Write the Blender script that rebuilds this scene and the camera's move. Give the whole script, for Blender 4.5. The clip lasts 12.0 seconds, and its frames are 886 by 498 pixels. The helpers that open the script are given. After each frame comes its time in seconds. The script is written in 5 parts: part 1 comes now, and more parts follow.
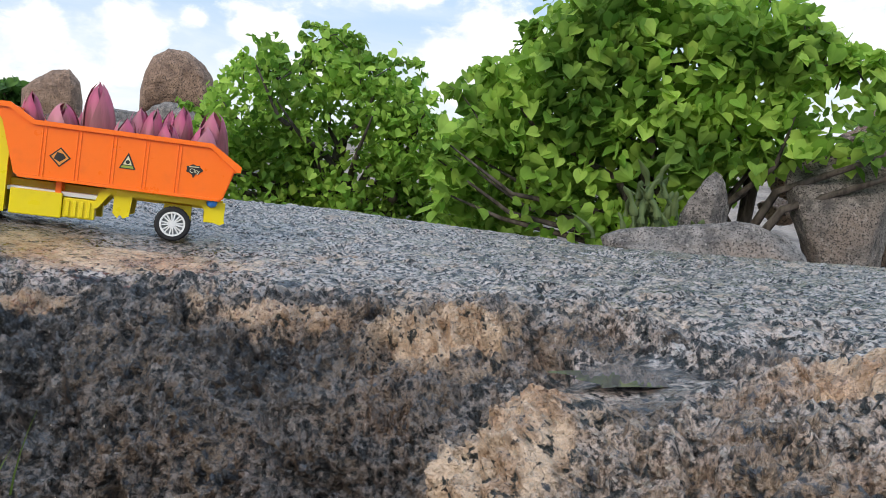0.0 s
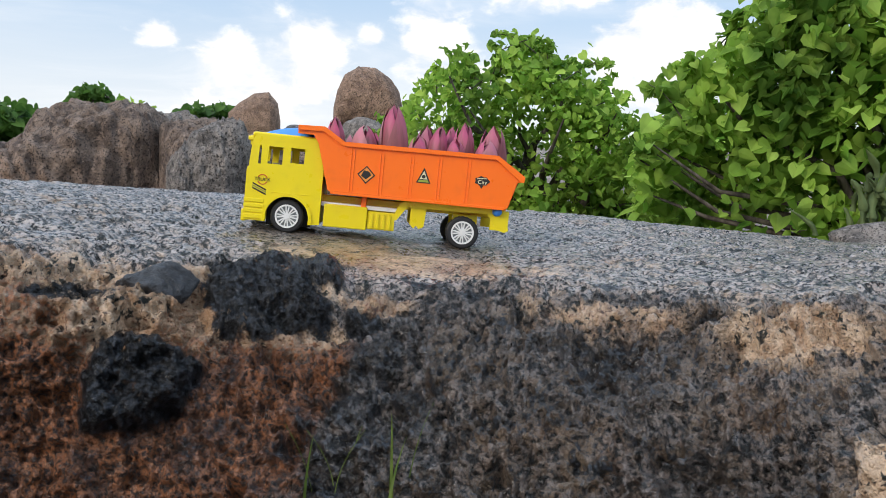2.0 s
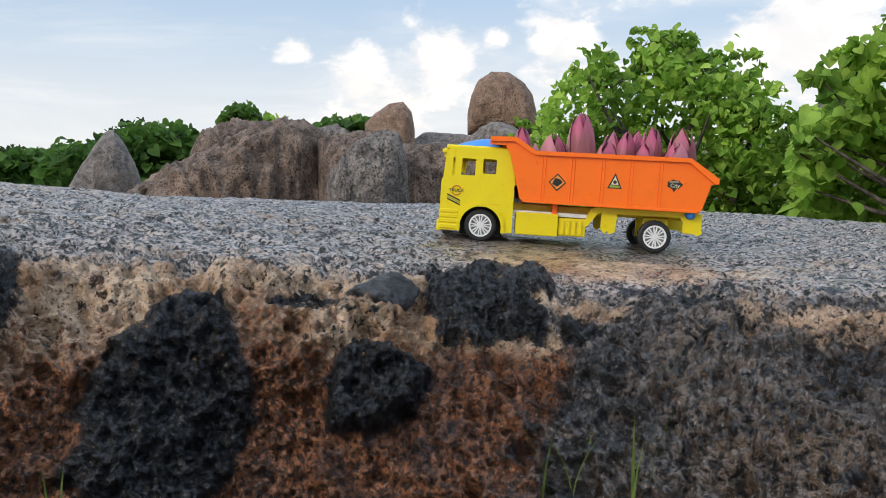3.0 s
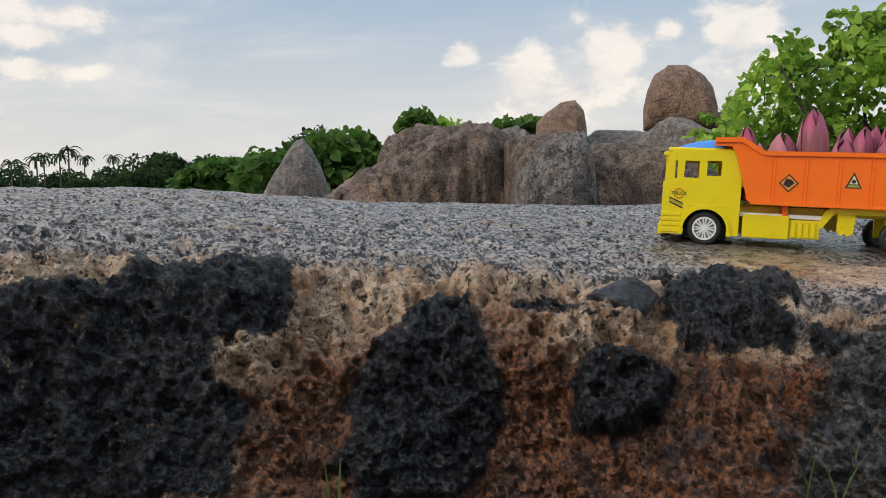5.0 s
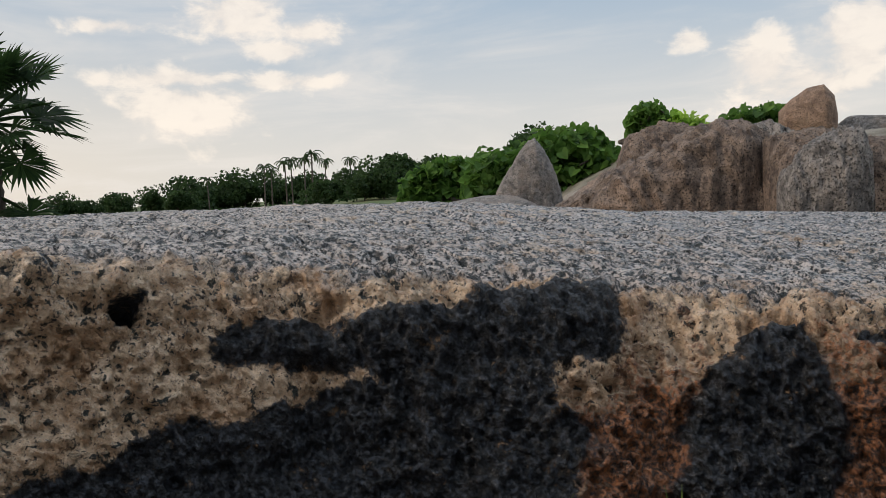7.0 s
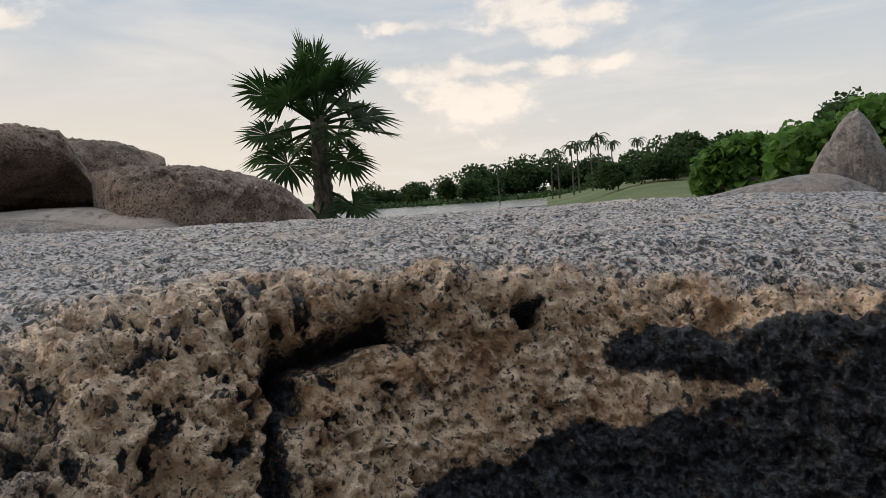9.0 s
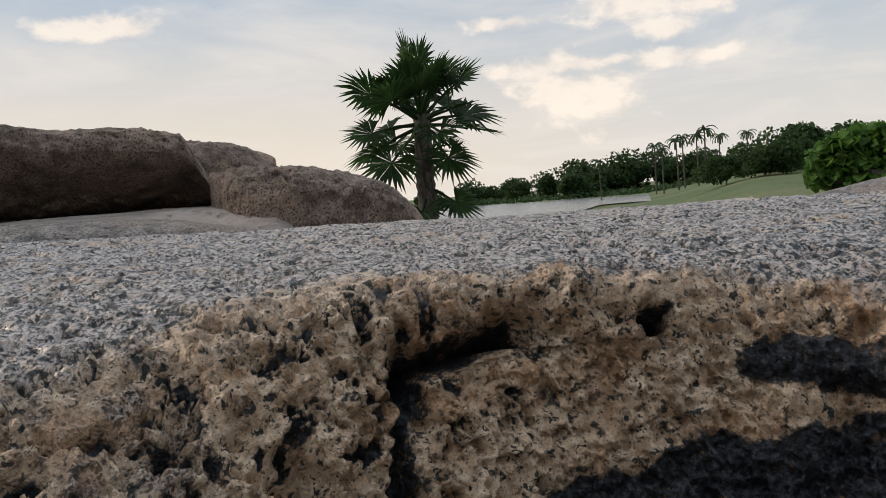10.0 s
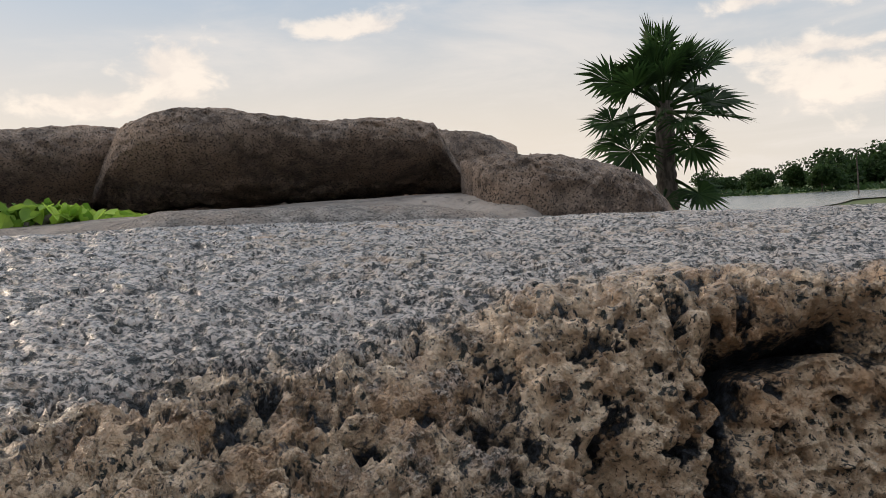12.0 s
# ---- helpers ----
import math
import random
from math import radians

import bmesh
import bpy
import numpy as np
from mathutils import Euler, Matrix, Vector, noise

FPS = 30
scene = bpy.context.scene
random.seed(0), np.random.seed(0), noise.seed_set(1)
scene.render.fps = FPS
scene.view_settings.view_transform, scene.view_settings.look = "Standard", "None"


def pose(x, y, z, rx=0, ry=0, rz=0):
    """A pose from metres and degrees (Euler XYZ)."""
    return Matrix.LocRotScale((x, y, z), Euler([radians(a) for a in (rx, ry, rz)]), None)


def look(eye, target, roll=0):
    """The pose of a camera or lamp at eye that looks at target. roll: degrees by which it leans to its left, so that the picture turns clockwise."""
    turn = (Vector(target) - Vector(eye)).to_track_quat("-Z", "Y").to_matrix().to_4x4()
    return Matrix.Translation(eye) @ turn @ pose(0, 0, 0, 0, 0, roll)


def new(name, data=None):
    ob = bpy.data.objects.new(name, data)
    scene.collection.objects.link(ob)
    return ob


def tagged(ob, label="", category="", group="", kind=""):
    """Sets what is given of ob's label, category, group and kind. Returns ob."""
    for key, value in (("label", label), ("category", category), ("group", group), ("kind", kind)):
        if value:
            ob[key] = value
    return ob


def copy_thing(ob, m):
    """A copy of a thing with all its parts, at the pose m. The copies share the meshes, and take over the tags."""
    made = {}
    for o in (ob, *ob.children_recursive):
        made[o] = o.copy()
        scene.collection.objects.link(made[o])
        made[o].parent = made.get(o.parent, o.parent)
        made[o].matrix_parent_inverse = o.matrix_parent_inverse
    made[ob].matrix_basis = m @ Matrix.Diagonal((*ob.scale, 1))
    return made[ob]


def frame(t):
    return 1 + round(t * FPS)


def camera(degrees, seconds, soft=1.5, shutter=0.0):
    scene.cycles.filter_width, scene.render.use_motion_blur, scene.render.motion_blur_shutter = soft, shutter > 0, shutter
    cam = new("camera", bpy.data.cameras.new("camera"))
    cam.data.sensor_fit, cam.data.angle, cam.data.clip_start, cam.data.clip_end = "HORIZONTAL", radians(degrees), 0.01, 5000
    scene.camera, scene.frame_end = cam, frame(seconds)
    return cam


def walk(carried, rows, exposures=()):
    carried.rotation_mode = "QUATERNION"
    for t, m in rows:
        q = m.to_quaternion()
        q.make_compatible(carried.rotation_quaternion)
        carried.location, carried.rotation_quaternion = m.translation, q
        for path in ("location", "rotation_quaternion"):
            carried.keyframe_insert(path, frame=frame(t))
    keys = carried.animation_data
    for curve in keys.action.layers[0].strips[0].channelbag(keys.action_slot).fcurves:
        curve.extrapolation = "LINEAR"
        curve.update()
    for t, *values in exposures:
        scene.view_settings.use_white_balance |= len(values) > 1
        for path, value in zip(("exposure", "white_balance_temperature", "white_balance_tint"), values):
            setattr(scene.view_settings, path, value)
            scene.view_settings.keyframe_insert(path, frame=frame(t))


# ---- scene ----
cam = camera(57.5, 12.0, soft=0.6)
METRES, EYE, TILT, LEAN, TURN = 0.55, 0.12, -4.0, -4.0, 0.0
ROWS = [
    (0.0, 0.0, 0.0, 0.0, 0.0, 0.0, -0.0),
    (0.5, -0.0437, -0.0124, 0.0002, 1.48, 0.04, 0.27),
    (1.0, -0.1018, -0.0307, -0.0006, 4.59, 0.19, 0.73),
    (1.5, -0.1547, -0.0545, -0.0038, 8.49, 0.27, 0.69),
    (2.0, -0.2169, -0.0811, 0.0042, 12.34, 0.4, 1.26),
    (2.5, -0.2756, -0.1124, 0.0123, 17.33, 0.65, 1.95),
    (3.0, -0.3337, -0.1505, 0.0155, 21.62, 0.94, 2.42),
    (3.5, -0.3643, -0.177, 0.023, 25.89, 1.24, 2.71),
    (5.5, -0.4358, -0.2556, 0.0302, 35.83, 1.66, 2.47),
    (6.0, -0.4571, -0.2808, 0.0377, 39.05, 2.05, 2.65),
    (6.5, -0.4899, -0.3164, 0.0652, 43.69, 1.97, 2.42),
    (7.0, -0.5225, -0.3699, 0.0847, 49.14, 1.72, 1.95),
    (7.5, -0.5539, -0.4274, 0.1092, 54.73, 1.64, 2.02),
    (9.5, -0.5898, -0.5321, 0.1318, 73.05, 1.15, 1.67),
    (10.0, -0.5998, -0.5482, 0.1399, 76.32, 1.16, 1.58),
    (10.5, -0.6002, -0.5597, 0.1394, 79.56, 1.02, 1.42),
    (11.0, -0.6058, -0.5797, 0.1406, 83.25, 1.12, 1.04),
    (11.5, -0.6152, -0.6159, 0.1387, 87.58, 1.01, 0.28),
    (12.0, -0.6285, -0.6643, 0.1386, 92.26, 0.52, -0.6),
]
walk(cam, [(t, pose(0, 0, EYE, TILT, LEAN, TURN) @ pose(METRES * x, METRES * y, METRES * z, 90 + pitch, roll, yaw)) for t, x, y, z, yaw, pitch, roll in ROWS],
     exposures=[(0.0, 0.48, 6500, 11), (3.0, 0.33, 6800, 12), (5.5, 0.02, 7250, 13), (12.0, 0.05, 7550, 15)])

# ---- world and light ----
SUN_AZ, SUN_EL = 150.0, 28.0      # degrees left of +y, degrees up
world = bpy.data.worlds.new("sky")
scene.world = world
world.use_nodes = True
wt = world.node_tree
wt.nodes.clear()


def wnode(kind, **sets):
    n = wt.nodes.new(kind)
    for k, v in sets.items():
        n.inputs[k].default_value = v
    return n


def wmath(op, a, b=None, c=None, clamp=False):
    n = wt.nodes.new("ShaderNodeMath")
    n.operation, n.use_clamp = op, clamp
    for i, v in enumerate((a, b, c)):
        if v is None:
            continue
        if isinstance(v, (int, float)):
            n.inputs[i].default_value = v
        else:
            wt.links.new(v, n.inputs[i])
    return n.outputs[0]


def wmix(fac, a, b):
    n = wt.nodes.new("ShaderNodeMix")
    n.data_type = "RGBA"
    for i, v in ((0, fac), (6, a), (7, b)):
        if isinstance(v, (int, float)):
            n.inputs[i].default_value = v
        elif isinstance(v, tuple):
            n.inputs[i].default_value = v
        else:
            wt.links.new(v, n.inputs[i])
    return n.outputs[2]


sky = wt.nodes.new("ShaderNodeTexSky")
sky.sky_type = "NISHITA"
sky.sun_disc = False
sky.sun_elevation, sky.sun_rotation = radians(SUN_EL), radians(-SUN_AZ)
sky.air_density, sky.dust_density, sky.ozone_density = 1.0, 2.0, 1.0
coord = wt.nodes.new("ShaderNodeTexCoord")
sep = wt.nodes.new("ShaderNodeSeparateXYZ")
wt.links.new(coord.outputs["Generated"], sep.inputs[0])
up = wmath("MAXIMUM", sep.outputs[2], 0.0)
# cumulus banks, as noise over the directions of the sky, flattened towards the horizon
comb = wt.nodes.new("ShaderNodeCombineXYZ")
wt.links.new(sep.outputs[0], comb.inputs[0])
wt.links.new(sep.outputs[1], comb.inputs[1])
wt.links.new(wmath("MULTIPLY", sep.outputs[2], 1.7), comb.inputs[2])
puff = wnode("ShaderNodeTexNoise", Scale=4.2, Detail=9.0, Roughness=0.56, Distortion=0.35)
wt.links.new(comb.outputs[0], puff.inputs["Vector"])
comb2 = wt.nodes.new("ShaderNodeCombineXYZ")
den = wmath("ADD", up, 0.12)
wt.links.new(wmath("DIVIDE", sep.outputs[0], den), comb2.inputs[0])
wt.links.new(wmath("DIVIDE", sep.outputs[1], den), comb2.inputs[1])
veil = wnode("ShaderNodeTexNoise", Scale=0.75, Detail=7.0, Roughness=0.6, Distortion=0.6)
wt.links.new(comb2.outputs[0], veil.inputs["Vector"])


def wramp(value, lo, hi):
    n = wt.nodes.new("ShaderNodeMapRange")
    n.interpolation_type = "SMOOTHSTEP"
    n.inputs[1].default_value, n.inputs[2].default_value = lo, hi
    wt.links.new(value, n.inputs[0])
    return n.outputs[0]


bear = wmath("MULTIPLY", wmath("ARCTAN2", wmath("MULTIPLY", sep.outputs[0], -1.0), sep.outputs[1]), 57.296)
elev = wmath("MULTIPLY", wmath("ARCSINE", sep.outputs[2]), 57.296)
# cumulus towers and streaks of the evening sky: bearing, elevation, half width, half height in degrees, fullness
heap = None
for a, e, ra, re_, full in ((27.3, 7.4, 2.6, 2.6, 1.0), (21.6, 8.6, 2.9, 3.4, 1.1), (24.5, 6.0, 5.5, 2.0, .85), (17.5, 10.2, 1.0, .8, .8), (13.2, 10.0, 2.6, 3.2, 1.05), (11.2, 7.5, 2.4, 2.4, .9), (31.6, 9.5, 1.6, .7, .7),
                           (-2.6, 9.2, 5.5, 4.5, 1.5), (-27.0, 11.5, 6.0, 4.5, 1.2), (5.0, 14.0, 5.0, 2.0, .9), (62.5, 12.6, 3.6, 2.2, .95), (59.8, 10.1, 2.4, .8, .9), (70.5, 11.6, 3.2, .6, .9),
                           (66.5, 8.3, 6.0, .9, .8), (59.5, 8.1, 4.5, .7, .8), (57.6, 11.4, 2.6, .9, .8), (109.8, 9.7, 3.0, 2.6, 1.15), (115.0, 7.7, 5.0, .9, 1.0), (97.0, 12.4, 5.0, .9, .8),
                           (66.0, 6.4, 5.0, 2.6, .8)):
    dx = wmath("DIVIDE", wmath("SUBTRACT", bear, a), ra)
    dy = wmath("DIVIDE", wmath("SUBTRACT", elev, e), re_)
    near = wmath("MULTIPLY", wmath("SUBTRACT", 1.0, wmath("SQRT", wmath("ADD", wmath("MULTIPLY", dx, dx), wmath("MULTIPLY", dy, dy)))), full)
    heap = near if heap is None else wmath("MAXIMUM", heap, near)
curl = wnode("ShaderNodeTexNoise", Scale=17.0, Detail=8.0, Roughness=0.58, Distortion=0.25)
wt.links.new(comb.outputs[0], curl.inputs["Vector"])
heap = wmath("ADD", wmath("MAXIMUM", heap, -0.8), wmath("MULTIPLY", wmath("SUBTRACT", curl.outputs[0], 0.5), 3.0))
cum = wmath("MAXIMUM", wmath("MULTIPLY", wramp(heap, -0.12, 0.62), 0.92), wmath("MULTIPLY", wramp(puff.outputs[0], 0.50, 0.59), wramp(elev, 15.0, 22.0)))
core = wramp(curl.outputs[0], 0.42, 0.62)
thin = wmath("MULTIPLY", wramp(veil.outputs[0], 0.42, 0.75), 0.6)
haze = wramp(up, 0.30, 0.0)
scaled = wt.nodes.new("ShaderNodeVectorMath")
scaled.operation = "SCALE"
scaled.inputs[3].default_value = 0.10
wt.links.new(sky.outputs[0], scaled.inputs[0])
base = wmix(0.80, scaled.outputs[0], (0.34, 0.52, 0.74, 1))
base = wmix(wmath("MULTIPLY", haze, 0.75), base, (0.80, 0.80, 0.77, 1))
west = wmath("ADD", wmath("MULTIPLY", sep.outputs[0], -0.93), wmath("MULTIPLY", sep.outputs[1], -0.36))
glow = wmath("MULTIPLY", wramp(west, 0.55, 1.0), wramp(up, 0.34, 0.04))
base = wmix(wmath("MULTIPLY", glow, 0.3), base, (0.98, 0.84, 0.64, 1))
base = wmix(thin, base, (0.80, 0.82, 0.84, 1))
cloud = wmix(core, (0.86, 0.84, 0.82, 1), (1.0, 0.97, 0.92, 1))
base = wmix(wmath("MULTIPLY", cum, 0.75), base, cloud)
# a thinly overcast sky grows brighter towards the zenith
dome = wt.nodes.new("ShaderNodeVectorMath")
dome.operation = "SCALE"
wt.links.new(base, dome.inputs[0])
wt.links.new(wmath("ADD", 1.0, wmath("MULTIPLY", wramp(up, 0.30, 0.90), 0.95)), dome.inputs[3])
bg = wt.nodes.new("ShaderNodeBackground")
wt.links.new(dome.outputs[0], bg.inputs[0])
bg.inputs[1].default_value = 1.0
wout = wt.nodes.new("ShaderNodeOutputWorld")
wt.links.new(bg.outputs[0], wout.inputs[0])

sun = new("sun", bpy.data.lights.new("sun", "SUN"))
sun.data.energy, sun.data.angle, sun.data.color = 1.3, radians(18), (1.0, 0.90, 0.76)
sa, se = radians(SUN_AZ), radians(SUN_EL)
sun.matrix_world = look((-20 * math.sin(sa) * math.cos(se), 20 * math.cos(sa) * math.cos(se), 20 * math.sin(se)), (0, 0, 0))


# ---- materials ----
class Mat:
    """A small builder round one node material."""

    def __init__(self, name, rough=0.6, metal=0.0, spec=0.5):
        self.m = bpy.data.materials.new(name)
        self.m.use_nodes = True
        self.t = self.m.node_tree
        self.b = self.t.nodes["Principled BSDF"]
        self.b.inputs["Roughness"].default_value = rough
        self.b.inputs["Metallic"].default_value = metal
        self.b.inputs["Specular IOR Level"].default_value = spec
        self.c = self.t.nodes.new("ShaderNodeTexCoord")

    def link(self, a, b):
        self.t.links.new(a, b)

    def put(self, sock, v):
        if isinstance(v, (int, float, tuple)):
            sock.default_value = v
        else:
            self.link(v, sock)

    def noise(self, scale, detail=4.0, rough=0.55, distort=0.0, stretch=None):
        n = self.t.nodes.new("ShaderNodeTexNoise")
        n.inputs["Scale"].default_value, n.inputs["Detail"].default_value = scale, detail
        n.inputs["Roughness"].default_value, n.inputs["Distortion"].default_value = rough, distort
        src = self.c.outputs["Object"]
        if stretch:
            mp = self.t.nodes.new("ShaderNodeMapping")
            mp.inputs["Scale"].default_value = stretch
            self.link(src, mp.inputs[0])
            src = mp.outputs[0]
        self.link(src, n.inputs["Vector"])
        return n.outputs[0]

    def voronoi(self, scale, feature="F1", out=0):
        n = self.t.nodes.new("ShaderNodeTexVoronoi")
        n.feature = feature
        n.inputs["Scale"].default_value = scale
        self.link(self.c.outputs["Object"], n.inputs["Vector"])
        return n.outputs[out]

    def attr(self, name):
        n = self.t.nodes.new("ShaderNodeAttribute")
        n.attribute_name = name
        return n.outputs["Fac"]

    def island(self):
        return self.t.nodes.new("ShaderNodeNewGeometry").outputs["Random Per Island"]

    def rand(self):
        return self.t.nodes.new("ShaderNodeObjectInfo").outputs["Random"]

    def ramp(self, v, lo, hi, a=0.0, b=1.0):
        n = self.t.nodes.new("ShaderNodeMapRange")
        n.interpolation_type = "SMOOTHSTEP"
        for i, x in ((1, lo), (2, hi), (3, a), (4, b)):
            n.inputs[i].default_value = x
        self.link(v, n.inputs[0])
        return n.outputs[0]

    def math(self, op, a, b=0.0):
        n = self.t.nodes.new("ShaderNodeMath")
        n.operation = op
        self.put(n.inputs[0], a)
        self.put(n.inputs[1], b)
        return n.outputs[0]

    def mix(self, fac, a, b):
        n = self.t.nodes.new("ShaderNodeMix")
        n.data_type = "RGBA"
        for i, v in ((0, fac), (6, a), (7, b)):
            if isinstance(v, tuple) and len(v) == 3:
                v = (*v, 1)
            self.put(n.inputs[i], v)
        return n.outputs[2]

    def color(self, v):
        if isinstance(v, tuple) and len(v) == 3:
            v = (*v, 1)
        self.put(self.b.inputs["Base Color"], v)
        return self

    def rough(self, v):
        self.put(self.b.inputs["Roughness"], v)
        return self

    def bump(self, height, dist, strength=1.0):
        n = self.t.nodes.new("ShaderNodeBump")
        n.inputs["Strength"].default_value, n.inputs["Distance"].default_value = strength, dist
        self.link(height, n.inputs["Height"])
        old = self.b.inputs["Normal"].links
        if old:
            self.link(old[0].from_socket, n.inputs["Normal"])
        self.link(n.outputs[0], self.b.inputs["Normal"])
        return self


def granite():
    """Weathered wet granite: grey on top, tan and rust on the broken face, black stained patches and hollows painted
    dark for their shade, from the sheet's attributes.
    """
    m = Mat("granite")
    mid, fine = m.noise(38.0, 6, 0.62), m.noise(210.0, 5, 0.65)
    grain = m.voronoi(520.0, out=1)
    speck = m.voronoi(520.0)
    sepg = m.t.nodes.new("ShaderNodeSeparateColor")
    m.link(grain, sepg.inputs[0])
    g = sepg.outputs[0]
    # low grain is darkened in colour, for dirt and for shade the bump lacks
    grey = m.mix(m.ramp(fine, 0.44, 0.56), (0.018, 0.014, 0.013), (0.55, 0.45, 0.395))
    grey = m.mix(m.ramp(g, 0.85, 0.97), grey, (0.42, 0.38, 0.34))
    # pocks the bump sinks; dirt and shade inside them darkened into the colours
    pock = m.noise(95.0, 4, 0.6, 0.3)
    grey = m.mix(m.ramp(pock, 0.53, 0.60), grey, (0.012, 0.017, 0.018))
    grey = m.mix(m.ramp(mid, 0.58, 0.70, 0.0, 0.7), grey, (0.07, 0.066, 0.066))
    tan = m.mix(m.ramp(mid, 0.36, 0.60), (0.37, 0.225, 0.13), (0.72, 0.52, 0.36))
    tan = m.mix(m.ramp(fine, 0.57, 0.65), tan, (0.035, 0.023, 0.018))
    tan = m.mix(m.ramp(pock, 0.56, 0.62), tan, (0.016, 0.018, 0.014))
    tan = m.mix(m.ramp(g, 0.88, 0.98), tan, (0.50, 0.38, 0.27))
    tan = m.mix(m.ramp(m.noise(14.0, 5, 0.6), 0.50, 0.64, 0.0, 0.65), tan, (0.44, 0.235, 0.115))
    rust = m.mix(m.ramp(fine, 0.40, 0.60), (0.022, 0.010, 0.007), (0.33, 0.125, 0.05))
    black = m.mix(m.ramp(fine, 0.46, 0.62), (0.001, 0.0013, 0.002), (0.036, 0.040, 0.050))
    edge = m.math("MULTIPLY", m.math("SUBTRACT", mid, 0.5), 1.1)
    edge2 = m.math("ADD", edge, m.math("MULTIPLY", m.math("SUBTRACT", fine, 0.5), 0.7))
    soaked = m.mix(m.ramp(fine, 0.42, 0.60), (0.004, 0.0035, 0.0035), (0.17, 0.135, 0.118))
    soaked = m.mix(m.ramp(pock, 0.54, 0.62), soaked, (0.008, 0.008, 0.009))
    grey = m.mix(m.ramp(m.math("ADD", m.attr("damp"), edge), 0.25, 0.75), grey, soaked)
    col = m.mix(m.ramp(m.math("ADD", m.attr("tan"), edge2), 0.3, 0.7), grey, tan)
    col = m.mix(m.ramp(m.math("ADD", m.attr("rust"), edge2), 0.3, 0.75), col, rust)
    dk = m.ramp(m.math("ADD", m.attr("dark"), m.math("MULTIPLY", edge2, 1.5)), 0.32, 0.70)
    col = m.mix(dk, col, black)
    m.color(col)
    m.put(m.b.inputs["Specular IOR Level"], m.ramp(dk, 0.0, 1.0, 0.5, 0.22))
    wet = m.attr("wet")
    r = m.math("SUBTRACT", m.ramp(fine, 0.3, 0.7, 0.52, 0.75), m.math("MULTIPLY", wet, m.ramp(mid, 0.40, 0.62, 0.34, 0.22)))
    m.rough(r)
    m.put(m.b.inputs["Coat Weight"], m.math("MULTIPLY", wet, m.math("MULTIPLY", m.ramp(fine, 0.42, 0.54, 0.35, 1.0), m.ramp(pock, 0.53, 0.61, 1.0, 0.1))))
    m.b.inputs["Coat Roughness"].default_value = 0.15
    m.b.inputs["Coat IOR"].default_value = 1.42
    m.bump(mid, 0.014, 1.0)
    m.bump(fine, 0.006, 1.0)
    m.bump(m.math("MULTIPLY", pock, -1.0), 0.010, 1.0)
    m.bump(speck, 0.0008, 0.5)
    film = m.t.nodes.new("ShaderNodeBump")
    film.inputs["Strength"].default_value, film.inputs["Distance"].default_value = 0.8, 0.0022
    m.link(fine, film.inputs["Height"])
    m.link(film.outputs[0], m.b.inputs["Coat Normal"])
    return m.m


def boulder_stone(name, light, dark, warm, scale=1.0):
    m = Mat(name, rough=0.85)
    big, mid, fine = m.noise(1.3 * scale, 5), m.noise(9.0 * scale, 6, 0.6), m.noise(70.0 * scale, 4, 0.65)
    col = m.mix(m.ramp(mid, 0.32, 0.66), dark, light)
    col = m.mix(m.ramp(big, 0.50, 0.66), col, warm)
    col = m.mix(m.ramp(fine, 0.50, 0.62), col, tuple(0.40 * c for c in dark))
    col = m.mix(m.ramp(m.noise(28.0 * scale, 5, 0.7), 0.55, 0.66, 0.0, 0.7), col, tuple(min(1.0, 1.35 * c) for c in light))
    streak = m.noise(3.0 * scale, 6, 0.65, 0.6, (0.7, 0.7, 1.3))
    col = m.mix(m.ramp(streak, 0.58, 0.74, 0.0, 0.55), col, tuple(0.5 * c for c in dark))
    m.color(col)
    crack = m.noise(4.0 * scale, 6, 0.65, 0.8)
    m.bump(crack, 0.12 / scale, 0.9)
    m.bump(mid, 0.05 / scale, 0.9)
    m.bump(fine, 0.012 / scale, 0.9)
    return m.m


# ---- noise over arrays ----
def lattice(ix, iy, iz, seed):
    h = (ix * 374761393 + iy * 668265263 + iz * 2147483647 + seed * 974634777) & 0xFFFFFFFF
    h = ((h ^ (h >> 13)) * 1274126177) & 0xFFFFFFFF
    h = ((h ^ (h >> 16)) * 2246822519) & 0xFFFFFFFF
    return ((h ^ (h >> 15)) & 0xFFFFFF) / float(0xFFFFFF)


def vnoise(p, seed=0):
    """Smooth value noise in -1..1 at the points p (n x 3)."""
    q = np.floor(p).astype(np.int64)
    f = p - q
    u = f * f * f * (f * (f * 6 - 15) + 10)
    out = 0
    for dx in (0, 1):
        for dy in (0, 1):
            for dz in (0, 1):
                w = (u[:, 0] if dx else 1 - u[:, 0]) * (u[:, 1] if dy else 1 - u[:, 1]) * (u[:, 2] if dz else 1 - u[:, 2])
                out = out + w * lattice(q[:, 0] + dx, q[:, 1] + dy, q[:, 2] + dz, seed)
    return out * 2 - 1


def fbm(p, scale, octaves=4, gain=0.5, seed=0):
    out, amp, tot = 0, 1.0, 0.0
    for k in range(octaves):
        out = out + amp * vnoise(p * scale * 2.03 ** k + 17.3 * k, seed + k)
        tot += amp
        amp *= gain
    return out / tot


def smooth(x, lo, hi):
    t = np.clip((x - lo) / (hi - lo), 0, 1)
    return t * t * (3 - 2 * t)


